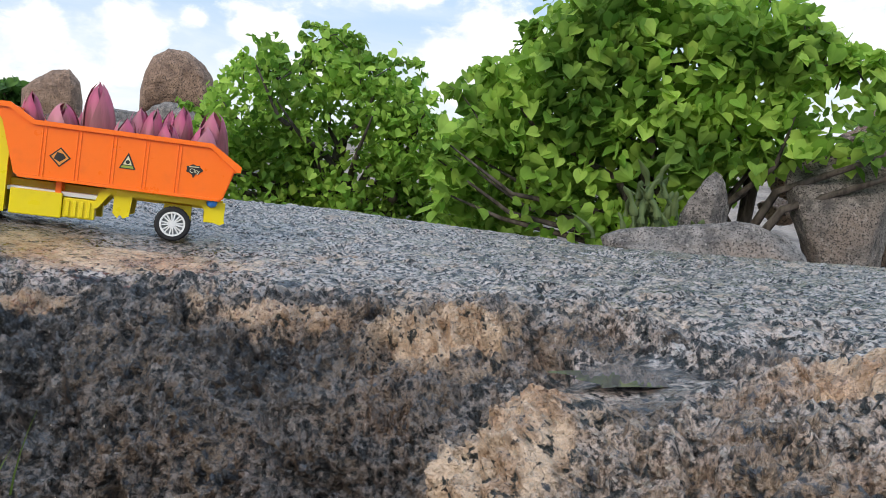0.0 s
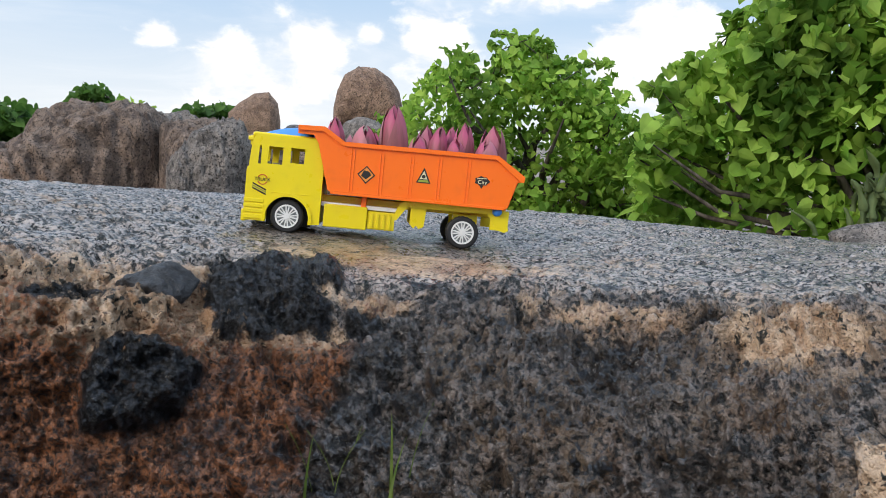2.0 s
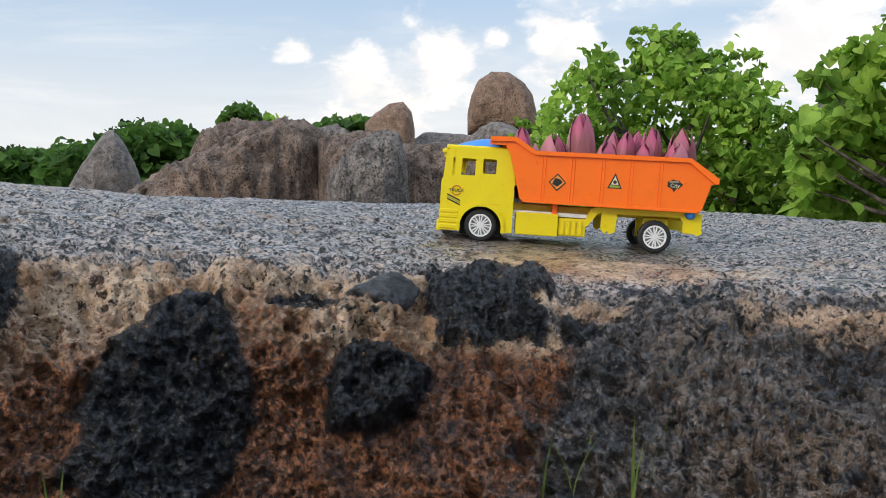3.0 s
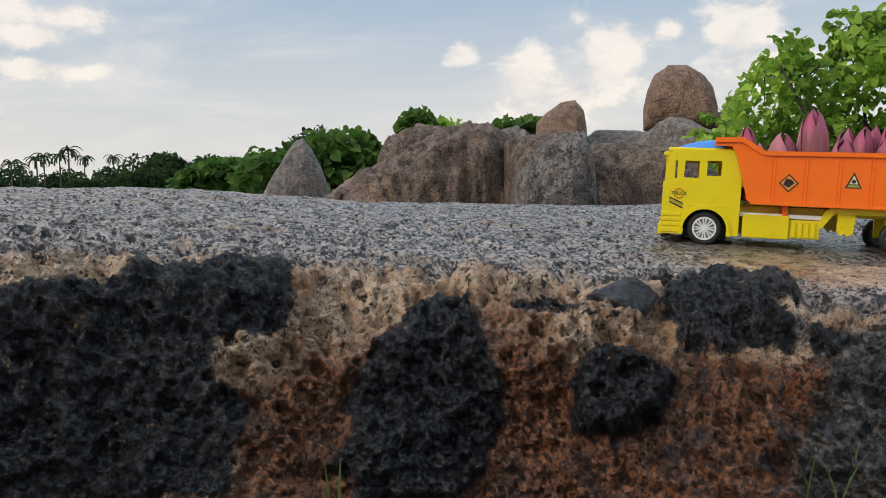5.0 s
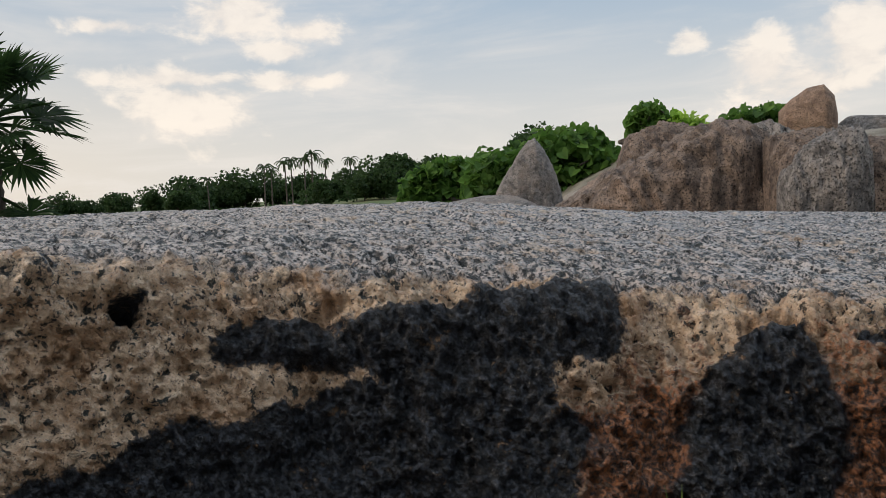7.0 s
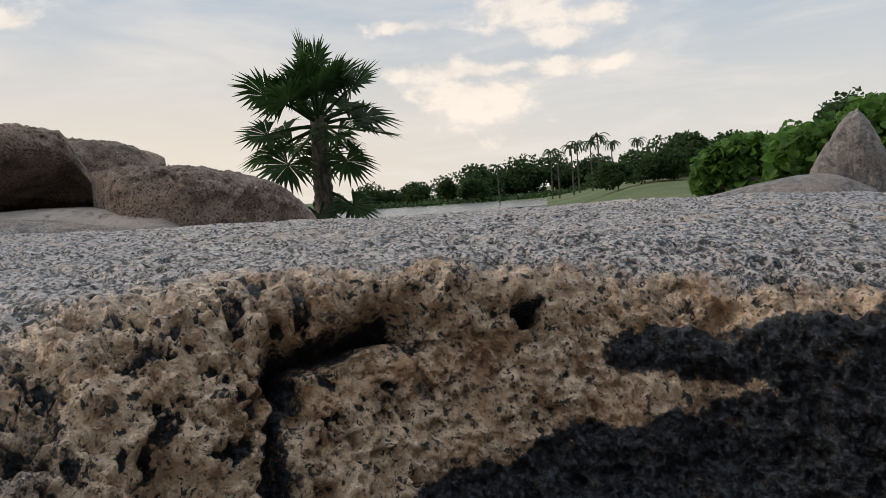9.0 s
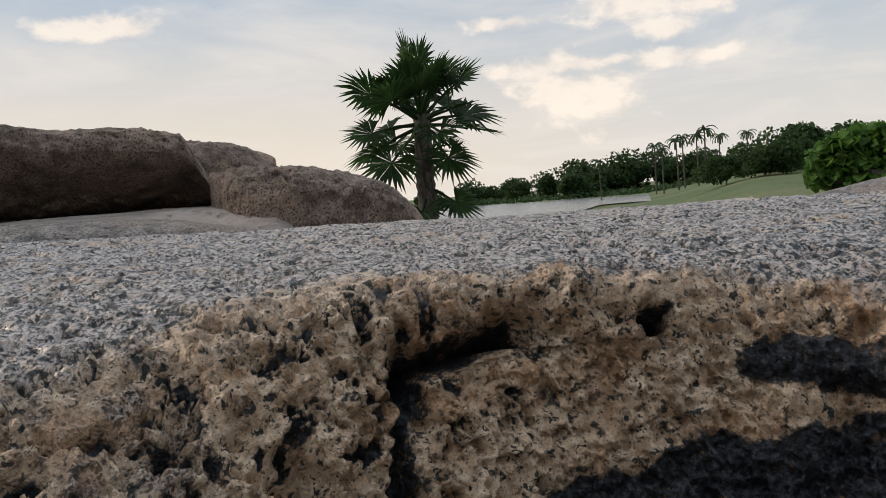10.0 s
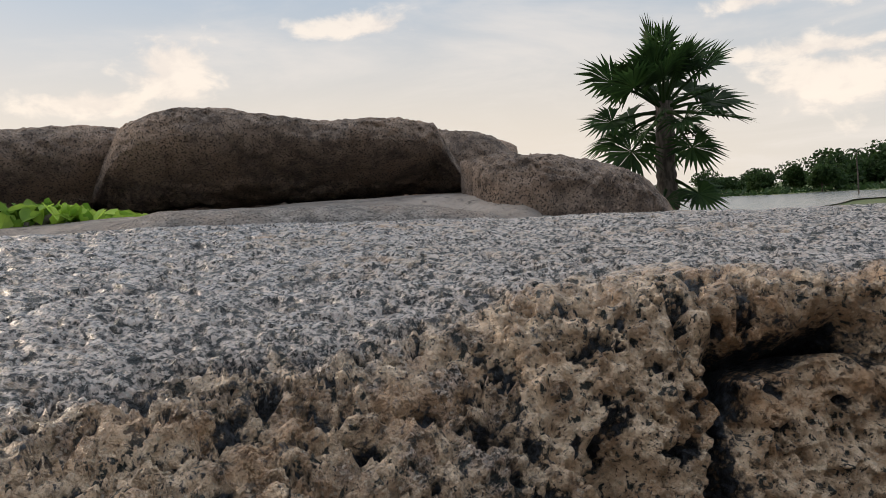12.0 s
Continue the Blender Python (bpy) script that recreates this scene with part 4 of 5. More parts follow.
def palm(az, dist, eye, top_el, low_z):
    rng = np.random.RandomState(77)
    foot = np.array(at_bearing(az, dist, low_z, eye))
    ob = new("palm_tree", None)
    ob.location = foot
    tagged(ob, "dark green fan palm with a stout ragged trunk", "palm tree")
    head = eye[2] + dist * math.tan(radians(top_el)) - low_z
    tv, tf = [], []
    n = 40
    path = [np.array((0.02 * math.sin(i * 0.4), 0, head * i / (n - 1))) for i in range(n)]
    tube(tv, tf, path, [dist * (0.0135 - 0.004 * i / n) * (1.0 + (0.14 if i % 2 else 0)) for i in range(n)], 12)
    tr = new("trunk", mesh_from("trunk", tv, tf, MAT_BARK))
    tr.parent = ob
    for k in range(32):
        V, F = [], []
        yaw = k * 2.39996
        lay = k / 31
        pitch = 1.3 - 2.0 * lay + rng.normal(0, 0.12)
        h = head * (1.0 - 0.06 * lay)
        fan_leaf(V, F, np.array((0, 0, h)), yaw, pitch, dist * 0.058 * rng.uniform(0.75, 1.2), dist * 0.046 * rng.uniform(0.85, 1.1), rng)
        lf = new("frond", mesh_from("frond", V, F, MAT_PALM, False))
        lf.parent = ob
    for k in range(8):                                   # low fronds at the side shoots
        V, F = [], []
        fan_leaf(V, F, np.array((0, 0, head * (0.28 + 0.05 * k))), 1.2 * k - 1.3, 0.2 - 0.1 * k, dist * 0.045, dist * 0.04, rng)
        lf = new("frond", mesh_from("frond", V, F, MAT_PALM, False))
        lf.parent = ob
    return ob


palm(77.0, 7.0, LATE, 5.8, -0.75)


# ---- far woods ----
def far_tree(seed, height, spread):
    rng = np.random.RandomState(seed)
    ob = new("tree", None)
    tagged(ob, "distant dark green broadleaf tree by the river", "tree", group="far trees")
    lumps = [(rng.normal(0, spread * 0.25), rng.normal(0, spread * 0.25), height * rng.uniform(0.35, 0.85), spread * rng.uniform(0.22, 0.42)) for _ in range(9)]
    pts = []
    for x, y, z, r in lumps:
        d = rng.normal(size=(220, 3))
        d /= np.linalg.norm(d, axis=1, keepdims=True)
        pts.extend(np.array((x, y, z)) + d * r * rng.uniform(0.7, 1.08, (220, 1)) * (1, 1, 0.8))
    V, F = leaf_cloud(np.array(pts), rng.uniform(0.5, 1.0, len(pts)) * height * 0.10, seed)
    cr = new("crown", mesh_from("crown", V, F, MAT_FAR, False))
    cr.parent = ob
    tv, tf = [], []
    tube(tv, tf, [(0, 0, -0.5), (0.1, 0, height * 0.3), (0, 0.1, height * 0.7)], [height * 0.03, height * 0.022, height * 0.01], 7)
    for x, y, z, r in lumps[:5]:
        tube(tv, tf, [(0.1, 0, height * 0.25), (x * 0.5, y * 0.5, z * 0.7), (x, y, z)], [height * 0.015, height * 0.01, height * 0.004], 5)
    tr = new("trunk", mesh_from("trunk", tv, tf, MAT_BARK))
    tr.parent = ob
    return ob


def far_palm(seed, height):
    rng = np.random.RandomState(seed)
    ob = new("coconut_palm", None)
    tagged(ob, "distant coconut palm rising over the woods", "palm tree", group="far palms")
    tv, tf = [], []
    lean = rng.normal(0, 0.5)
    tube(tv, tf, [(0, 0, 0), (lean * 0.3, 0, height * 0.5), (lean, 0, height)], [0.22, 0.18, 0.14], 6)
    tr = new("trunk", mesh_from("trunk", tv, tf, MAT_BARK))
    tr.parent = ob
    V, F = [], []
    for k in range(15):
        yaw, up_ = k * 2.4, rng.uniform(-0.1, 0.9)
        prev = np.array((lean, 0, height))
        ln = height * 0.055
        d = np.array((math.cos(yaw), math.sin(yaw), 0))
        w = np.array((-d[1], d[0], 0)) * height * 0.016
        for s in range(5):
            nx = prev + d * ln * math.cos(up_) + np.array((0, 0, ln * math.sin(up_)))
            b = len(V)
            V.extend([prev - w - (0, 0, .15), prev, prev + w - (0, 0, .15), nx + w - (0, 0, .25), nx, nx - w - (0, 0, .25)])
            F.extend([(b, b + 1, b + 4, b + 5), (b + 1, b + 2, b + 3, b + 4)])
            prev = nx
            up_ -= 0.42
    cr = new("crown", mesh_from("crown", V, F, MAT_FAR, False))
    cr.parent = ob
    return ob


def plant(protos, places):
    used = set()
    for i, (az, d, s) in enumerate(places):
        k = i % len(protos)
        x, y, _ = at_bearing(az, d, 0, (-0.3, -0.2))
        m = pose(x, y, ground_z(x, y) - 0.1, 0, 0, (i * 77) % 360) @ Matrix.Diagonal((s, s, s, 1))
        if k not in used:
            protos[k].matrix_world = m
            used.add(k)
        else:
            ob = copy_thing(protos[k], m)
            ob.scale = (s, s, s)


rngw = np.random.RandomState(5)
woods = []
for az in np.arange(40.5, 100, 1.35):
    el = np.interp(az, [40, 42, 47, 50, 52.5, 55, 59, 64, 68, 72, 76, 100], [4.2, 4.2, 2.2, 3.2, 2.7, 1.7, 1.9, 1.7, 1.5, 0.9, 0.6, 0.6])
    d = rngw.uniform(218, 260) if az > 57 else rngw.uniform(90, 150)
    hgt = (d * math.tan(radians(el)) - ground_z(*at_bearing(az, d, 0, (-0.3, -0.2))[:2])) * rngw.uniform(0.7, 1.05)
    woods.append((az + rngw.normal(0, 0.4), d, hgt / 9.0))
plant([far_tree(201, 9, 9), far_tree(202, 9, 11), far_tree(203, 9, 10), far_tree(204, 9, 12)], woods)
plant([far_palm(211, 12), far_palm(212, 12)], [(a, 165 + 9 * math.sin(3 * a), s) for a, s in ((57.0, .74), (57.9, .85), (58.4, .78), (59.3, .88), (59.7, .80), (60.7, .74), (61.2, .84), (55.2, .70), (64.9, .66))])


def undergrowth():
    rng = np.random.RandomState(9)
    n = 9000
    az = rng.uniform(41, 104, n)
    d = rng.uniform(105, 250, n)
    keep = ~((az > 56) & (az < 92) & (d < 215))
    az, d = az[keep], d[keep]
    x, y = -0.3 - d * np.sin(np.radians(az)), -0.2 + d * np.cos(np.radians(az))
    z = land_height(az - 0.2, d) + rng.uniform(0, 1, len(x)) ** 1.5 * 1.6
    V, F = leaf_cloud(np.stack([x, y, z], 1), rng.uniform(0.7, 1.5, len(x)), 9)
    ob = new("undergrowth", mesh_from("undergrowth", V, F, MAT_FAR, False))
    tagged(ob, "dark green scrub along the far river bank", "scrub", kind="stuff")


undergrowth()


# ---- the toy tipper truck ----
def plastic(name, col, rough=0.32, dirt=0.12):
    m = Mat(name, rough=rough, spec=0.5)
    n, f = m.noise(60, 5, 0.6), m.noise(600, 3)
    c = m.mix(m.ramp(n, 0.5, 0.75, 0, dirt), col, tuple(0.45 * k + 0.02 for k in col))
    m.color(c)
    m.rough(m.ramp(n, 0.3, 0.7, rough - 0.06, rough + 0.14))
    m.bump(f, 0.0002, 0.4)
    return m.m


MAT_YELLOW = plastic("yellow_plastic", (0.80, 0.64, 0.006))
MAT_ORANGE = plastic("orange_plastic", (1.0, 0.17, 0.004))
MAT_BLUE = plastic("blue_plastic", (0.04, 0.24, 0.72))
MAT_WHITE = plastic("white_plastic", (0.78, 0.78, 0.76))
MAT_TYRE = plastic("black_rubber", (0.012, 0.012, 0.013), 0.6)
MAT_INK = plastic("black_ink", (0.02, 0.018, 0.016), 0.35)
MAT_GLASSY = plastic("grey_plastic", (0.25, 0.27, 0.28), 0.3)
MAT_CREAM = plastic("pale_print", (0.72, 0.66, 0.45), 0.35)
MAT_LIME = plastic("green_print", (0.30, 0.36, 0.05), 0.35)
MM = 0.001


def plate(outer, holes, y0, y1):
    """A plate with openings: the outline and its holes in x and z (millimetres), from y0 to y1."""
    bm = bmesh.new()
    edges = []
    for loop in [outer, *holes]:
        vs = [bm.verts.new((x * MM, y0 * MM, z * MM)) for x, z in loop]
        edges += [bm.edges.new((vs[i], vs[(i + 1) % len(vs)])) for i in range(len(vs))]
    bmesh.ops.triangle_fill(bm, use_beauty=True, use_dissolve=False, edges=edges)
    ext = bmesh.ops.extrude_face_region(bm, geom=list(bm.faces))
    bmesh.ops.translate(bm, verts=[v for v in ext["geom"] if isinstance(v, bmesh.types.BMVert)], vec=(0, (y1 - y0) * MM, 0))
    bmesh.ops.recalc_face_normals(bm, faces=list(bm.faces))
    return bm


def block(x0, x1, y0, y1, z0, z1, bevel=0.8, bm=None):
    """A box with rounded edges, in millimetres."""
    bm2 = bmesh.new()
    bmesh.ops.create_cube(bm2, size=1)
    for v in bm2.verts:
        v.co = Vector(((x0 + x1) / 2 + v.co.x * (x1 - x0), (y0 + y1) / 2 + v.co.y * (y1 - y0), (z0 + z1) / 2 + v.co.z * (z1 - z0))) * MM
    if bevel:
        bmesh.ops.bevel(bm2, geom=list(bm2.edges), offset=bevel * MM, segments=2, affect="EDGES", profile=0.5)
    if bm is None:
        return bm2
    me = bpy.data.meshes.new("join")
    bm2.to_mesh(me)
    bm2.free()
    bm.from_mesh(me)
    bpy.data.meshes.remove(me)
    return bm


def arc(cx, cz, r, a0, a1, n):
    return [(cx + r * math.cos(radians(a0 + (a1 - a0) * k / n)), cz + r * math.sin(radians(a0 + (a1 - a0) * k / n))) for k in range(n + 1)]


def wheel(parent, x, y, side):
    """A wheel: a treaded tyre with a spoked white hub. side: -1 or 1, where its face looks."""
    R, W, n = 19.8, 12.5, 48
    prof = [(13.0, -W / 2), (17.3, -W / 2), (19.2, -W / 2 + 1.6), (19.8, -W / 2 + 3), (19.8, W / 2 - 3), (19.2, W / 2 - 1.6), (17.3, W / 2), (13.0, W / 2)]
    V, F = [], []
    for k in range(n):
        a = 2 * math.pi * k / n
        for j, (r, w) in enumerate(prof):
            rr = r - (0.8 if (k % 2 and j in (3, 4)) else 0)
            V.append((rr * math.cos(a) * MM, w * MM, rr * math.sin(a) * MM))
    m = len(prof)
    for k in range(n):
        for j in range(m):
            F.append((k * m + j, ((k + 1) % n) * m + j, ((k + 1) % n) * m + (j + 1) % m, k * m + (j + 1) % m))
    tyre = new("wheel", mesh_from("wheel", V, F, MAT_TYRE, False))
    tyre.parent = parent
    tyre.location = (x * MM, y * MM, R * MM)
    tyre["label"] = "black rubber wheel with chunky tread"
    bm = bmesh.new()
    f = side * W / 2

    def ring(r0, r1, d0, d1):
        nn = 36
        vs = []
        for k in range(nn):
            a = 2 * math.pi * k / nn
            vs.append([bm.verts.new((r * math.cos(a) * MM, (f + side * d) * MM, r * math.sin(a) * MM)) for r, d in ((r0, d0), (r0, d1), (r1, d1), (r1, d0))])
        for k in range(nn):
            for j in range(4):
                bm.faces.new((vs[k][j], vs[(k + 1) % nn][j], vs[(k + 1) % nn][(j + 1) % 4], vs[k][(j + 1) % 4]))

    ring(11.8, 13.8, -2.0, 0.5)
    ring(0.01, 3.4, -2.0, 0.6)
    for k in range(8):
        a = 2 * math.pi * k / 8
        for off in (-0.16, 0.16):
            c, s = math.cos(a + off), math.sin(a + off)
            t = Vector((-s, 0, c)) * 0.75
            vs = []
            for r in (2.8, 12.4):
                for q in (-1, 1):
                    for d in (-2.4, 0.1):
                        vs.append(bm.verts.new(Vector((r * c + q * t.x, f + side * d, r * s + q * t.z)) * MM))
            for q in ((0, 1, 3, 2), (4, 6, 7, 5), (0, 4, 5, 1), (2, 3, 7, 6), (1, 5, 7, 3), (0, 2, 6, 4)):
                bm.faces.new([vs[i] for i in q])
    bmesh.ops.recalc_face_normals(bm, faces=list(bm.faces))
    part("rim", bm, MAT_WHITE, tyre, "white spoked plastic rim")
    bm = bmesh.new()
    ring(0.01, 12.9, -4.4, -3.4)
    part("hub_disc", bm, MAT_GLASSY, tyre, "grey disc behind the spokes")
    return tyre


def lettering(name, body, size, x, y, z, parent, mat):
    cu = bpy.data.curves.new(name, "FONT")
    cu.body, cu.size, cu.align_x, cu.align_y, cu.extrude = body, size * MM, "CENTER", "CENTER", 0.0002
    cu.materials.append(mat)
    ob = new(name, cu)
    ob.matrix_local = pose(x * MM, y * MM, z * MM, 90, 0, 0)
    ob.parent = parent
    return ob


def tipper_truck():
    truck = new("toy_truck", None)
    tagged(truck, "yellow plastic toy tipper truck with orange tub of lotus buds", "toy truck")
    hw = 51.0
    # cab: two side walls with door windows, front with windscreen, back wall, roof
    side = [(-50, 12)] + [(-25, 12)] + arc(0, 17.8, 25, 190, -10, 16) + [(25, 12), (38, 13), (38, 106), (34, 112), (-40, 112), (-44, 108), (-46, 100), (-48, 74), (-50, 70)]
    windows = [[(-27, 79), (-10, 79), (-10, 99), (-26, 99)], [(-1, 82), (15, 82), (15, 99.5), (-1, 99.5)], [(-38, 78), (-34.5, 78), (-34.5, 99), (-37, 99)]]
    for s in (-1, 1):
        part("cab_side", plate(side, windows, s * hw, s * (hw - 3)), MAT_YELLOW, truck)
        lip = arc(0, 17.8, 29, 0, 180, 20) + arc(0, 17.8, 25, 180, 0, 20)
        lip = [(29, 12)] + lip[:21] + [(-29, 12), (-25, 12)] + lip[21:] + [(25, 12)]
        part("wheel_arch", plate(lip, [], s * (hw - 2), s * (hw + 2.2)), MAT_YELLOW, truck)
        bm = block(-50.5, -24, s * hw - 1.5, s * hw + 1.5, 14, 19, 0.6)
        for z0 in (21, 27, 33):
            block(-50.5, -28, s * hw - 1.2, s * hw + 1.2, z0, z0 + 4.4, 0.6, bm)
        part("step", bm, MAT_YELLOW, truck)
        part("door_seam", block(-20, 24, s * hw - 0.7, s * hw + 0.7, 46, 47.2, 0.2), MAT_YELLOW, truck)
        part("handle_post", block(37, 42, s * (hw - 4) - 1.5, s * (hw - 4) + 1.5, 70, 82, 0.6), MAT_YELLOW, truck)
        part("mirror", block(-33, -24, s * (hw - 8) - 1, s * (hw - 8) + 1, 76, 82, 0.6), MAT_GLASSY, truck, "grey plastic mirror")
    front = block(-50, -46.5, -hw + 3.2, hw - 3.2, 12, 74, 0.8)
    block(-48.5, -45, -hw + 3.2, hw - 3.2, 99, 110, 0.8, front)
    block(-49, -46, -2, 2, 73, 100, 0.4, front)
    part("cab_front", front, MAT_YELLOW, truck)
    bm = block(-53, -47.5, -hw + 1, hw - 1, 10, 24, 1.5)
    part("bumper", bm, MAT_YELLOW, truck)
    part("grille", block(-51, -49, -30, 30, 40, 62, 0.6), MAT_GLASSY, truck, "grey grille")
    part("cab_back", block(34.5, 37.5, -hw + 3.2, hw - 3.2, 14, 108, 0.8), MAT_YELLOW, truck)
    part("roof", block(-46, 37, -hw + 0.5, hw - 0.5, 109, 114.5, 2.0), MAT_YELLOW, truck)
    part("visor", block(-51, -44, -hw, hw, 104, 109, 1.2), MAT_YELLOW, truck)
    # blue wind deflector
    V, F, nu, nv = [], [], 14, 17
    for i in range(nu):
        u = i / (nu - 1)
        for j in range(nv):
            v = -1 + 2 * j / (nv - 1)
            x = -38 + 58 * u
            z = 114.3 + 11.5 * math.sin(min(1, u * 1.25) * math.pi / 2) ** 0.8 * (1 - abs(v) ** 4) ** 0.5
            V.append((x * MM, v * 42 * (0.75 + 0.25 * u) * MM, z * MM))
    F = grid_faces(nu, nv)
    back = [(nu - 1) * nv + j for j in range(nv)]
    F.append(tuple(back))
    df = new("wind_deflector", mesh_from("wind_deflector", V, F, MAT_BLUE))
    df.parent = truck
    df["label"] = "bright blue roof deflector"
    # seats and wheel behind the windows
    for s in (-1, 1):
        part("wheel_well", block(-26, 26, s * 24 - 8, s * 24 + 8, 8, 44, 1.0), MAT_TYRE, truck, "black wheel well")
    part("cab_floor", block(-44, 34, -46, 46, 42, 46, 0.6), MAT_YELLOW, truck)
    part("seat", block(14, 32, -40, 40, 46, 84, 3), MAT_GLASSY, truck, "dark grey seat")
    # chassis
    bm = block(30, 258, -24, 24, 40, 49, 1.0)
    part("chassis", bm, MAT_YELLOW, truck)
    part("deck", block(38, 128, -44, 44, 36, 41, 0.8), MAT_WHITE, truck, "pale silvery deck plate")
    for s in (-1, 1):
        part("fuel_tank", block(42, 93, s * 40 - 8, s * 40 + 8, 12, 39, 1.2), MAT_YELLOW, truck)
        part("battery_box", block(93.5, 126, s * 38 - 7, s * 38 + 7, 13.5, 35, 1.0), MAT_YELLOW, truck)
        for k in range(4):
            part("rib", block(97 + 7 * k, 100.5 + 7 * k, s * 45.5 - 1.5, s * 45.5 + 1.5, 15, 32, 0.6), MAT_YELLOW, truck)
        rail = [(122, 26), (128, 27), (140, 44), (236, 44.5), (248, 27), (258, 24), (263, 27), (256, 51), (136, 50.5), (130, 47)]
        part("side_rail", plate(rail, [], s * 46, s * 42), MAT_YELLOW, truck)
        tab = [(144, 45), (144, 24), (149, 19), (152, 23), (155, 19), (161, 22), (163, 45)]
        part("bracket", plate(tab, [], s * 44, s * 40), MAT_YELLOW, truck)
        part("axle_mount", block(196, 226, s * 27 - 3, s * 27 + 3, 16, 42, 1), MAT_YELLOW, truck)
        bm = bmesh.new()
        bmesh.ops.create_uvsphere(bm, u_segments=18, v_segments=12, radius=6 * MM)
        for fc in bm.faces:
            fc.smooth = True
        ball = part("tail_knob", bm, MAT_BLUE, truck, "round blue knob")
        ball.location = (247 * MM, s * 48 * MM, 49 * MM)
        part("tail_plate", block(240, 262, s * 44 - 1.5, s * 44 + 1.5, 26, 50, 0.6), MAT_YELLOW, truck)
    part("tub_post", block(85, 91, -46, 46, 38, 55, 0.8), MAT_ORANGE, truck)
    part("axle", block(-2, 2, -44, 44, 15.8, 19.8, 0.5), MAT_TYRE, truck)
    part("axle", block(209, 213, -44, 44, 15.8, 19.8, 0.5), MAT_TYRE, truck)
    for x in (0, 207.5):
        for s in (-1, 1):
            wheel(truck, x, s * 44, s)
    # tub
    tw = 57.0
    tub = [(6, 117), (6, 125), (36, 126), (60, 111), (240, 113), (273, 92), (272, 86), (266, 85), (257, 54), (251, 51), (52, 51), (45, 55), (30, 108), (24, 117)]
    for s in (-1, 1):
        part("tub_side", plate(tub, [], s * tw, s * (tw - 2.4)), MAT_ORANGE, truck)
        rim = [(6, 121), (6, 126.5), (36.5, 127.5), (60.5, 112.5), (240.5, 114.5), (274.5, 92.5), (274, 86), (270, 86), (239, 109.5), (59, 107.5), (35, 122)]
        part("tub_rim", plate(rim, [], s * (tw + 3.2), s * (tw - 0.5)), MAT_ORANGE, truck)
        for x in (71, 105, 140, 173, 207):
            for o in (-1.8, 1.8):
                part("rib", block(x + o - 0.55, x + o + 0.55, s * tw - 0.9, s * tw + 0.9, 54, 108, 0.3), MAT_ORANGE, truck)
        part("tub_ledge", block(52, 254, s * tw - 1.0, s * tw + 1.0, 51, 54.5, 0.5), MAT_ORANGE, truck)
    part("tub_floor", block(48, 256, -tw + 2.5, tw - 2.5, 51, 54, 0.4), MAT_ORANGE, truck)
    hood = plate([(6, 121.5), (36, 122.5), (44, 56), (47, 56), (39, 125), (6, 125)], [], -tw + 2.5, tw - 2.5)
    part("tub_front", hood, MAT_ORANGE, truck)
    gate = plate([(255, 54), (258, 54), (268, 87), (265, 88)], [], -tw + 2.5, tw - 2.5)
    part("tub_gate", gate, MAT_ORANGE, truck)
    # stickers on the side that the camera sees
    y = -tw - 0.2
    dia = lambda c, z, r: [(c - r, z), (c, z - r), (c + r, z), (c, z + r)]
    st = part("sticker", plate(dia(88, 77, 10.5), [], y, y - 0.4), MAT_INK, truck, "diamond warning sticker in black and orange")
    part("sticker_field", plate(dia(88, 77, 8.6), [], y - 0.4, y - 0.6), plastic("sticker_orange", (0.75, 0.28, 0.05)), st)
    part("emblem", plate([(82, 75), (85, 82), (91, 81), (94, 77), (88, 72)], [], y - 0.6, y - 0.8), MAT_INK, st)
    st = part("sticker", plate([(146.5, 74), (163.5, 74), (155, 92)], [], y, y - 0.4), MAT_INK, truck, "triangular warning sticker in black and white")
    part("sticker_field", plate([(150.5, 78.5), (159.5, 78.5), (155, 88.5)], [], y - 0.4, y - 0.6), MAT_CREAM, st)
    part("emblem", plate(arc(155, 81.5, 2.2, 0, 330, 11), [], y - 0.6, y - 0.8), MAT_INK, st)
    part("sticker_bar", plate([(148.5, 75), (161.5, 75), (160.2, 77.6), (149.8, 77.6)], [], y - 0.4, y - 0.6), MAT_LIME, st)
    cloud = [(224 + (8.6 + 0.9 * math.cos(5 * a)) * math.cos(a), 83 + (5.4 + 0.8 * math.cos(7 * a)) * math.sin(a)) for a in [2 * math.pi * k / 28 for k in range(28)]]
    st = part("sticker", plate(cloud, [], y, y - 0.4), MAT_INK, truck, "dark cloud-shaped sticker with pale lettering")
    lettering("lettering", "City", 6.5, 224.5, y - 0.5, 81.5, st, MAT_CREAM)
    part("sticker_bar", plate([(218, 85.2), (229, 85.8), (229, 86.8), (218, 86.2)], [], y - 0.4, y - 0.6), MAT_CREAM, st)
    part("sticker_tail", plate([(222, 78), (226, 78), (223.5, 73.5)], [], y, y - 0.3), MAT_INK, st)
    yc = -hw - 0.2
    lettering("lettering", "TRUCK", 5.6, -31, yc - 0.4, 60, truck, MAT_INK)
    ringp = arc(-31, 60, 6.2, 25, 155, 14) + arc(-31, 60, 5.0, 155, 25, 14)
    part("ring_print", plate(ringp, [], yc, yc - 0.3), plastic("red_print", (0.55, 0.10, 0.02)), truck)
    ringp = arc(-31, 60, 6.2, 205, 335, 14) + arc(-31, 60, 5.0, 335, 205, 14)
    part("ring_print", plate(ringp, [], yc, yc - 0.3), plastic("red_print", (0.55, 0.10, 0.02)), truck)
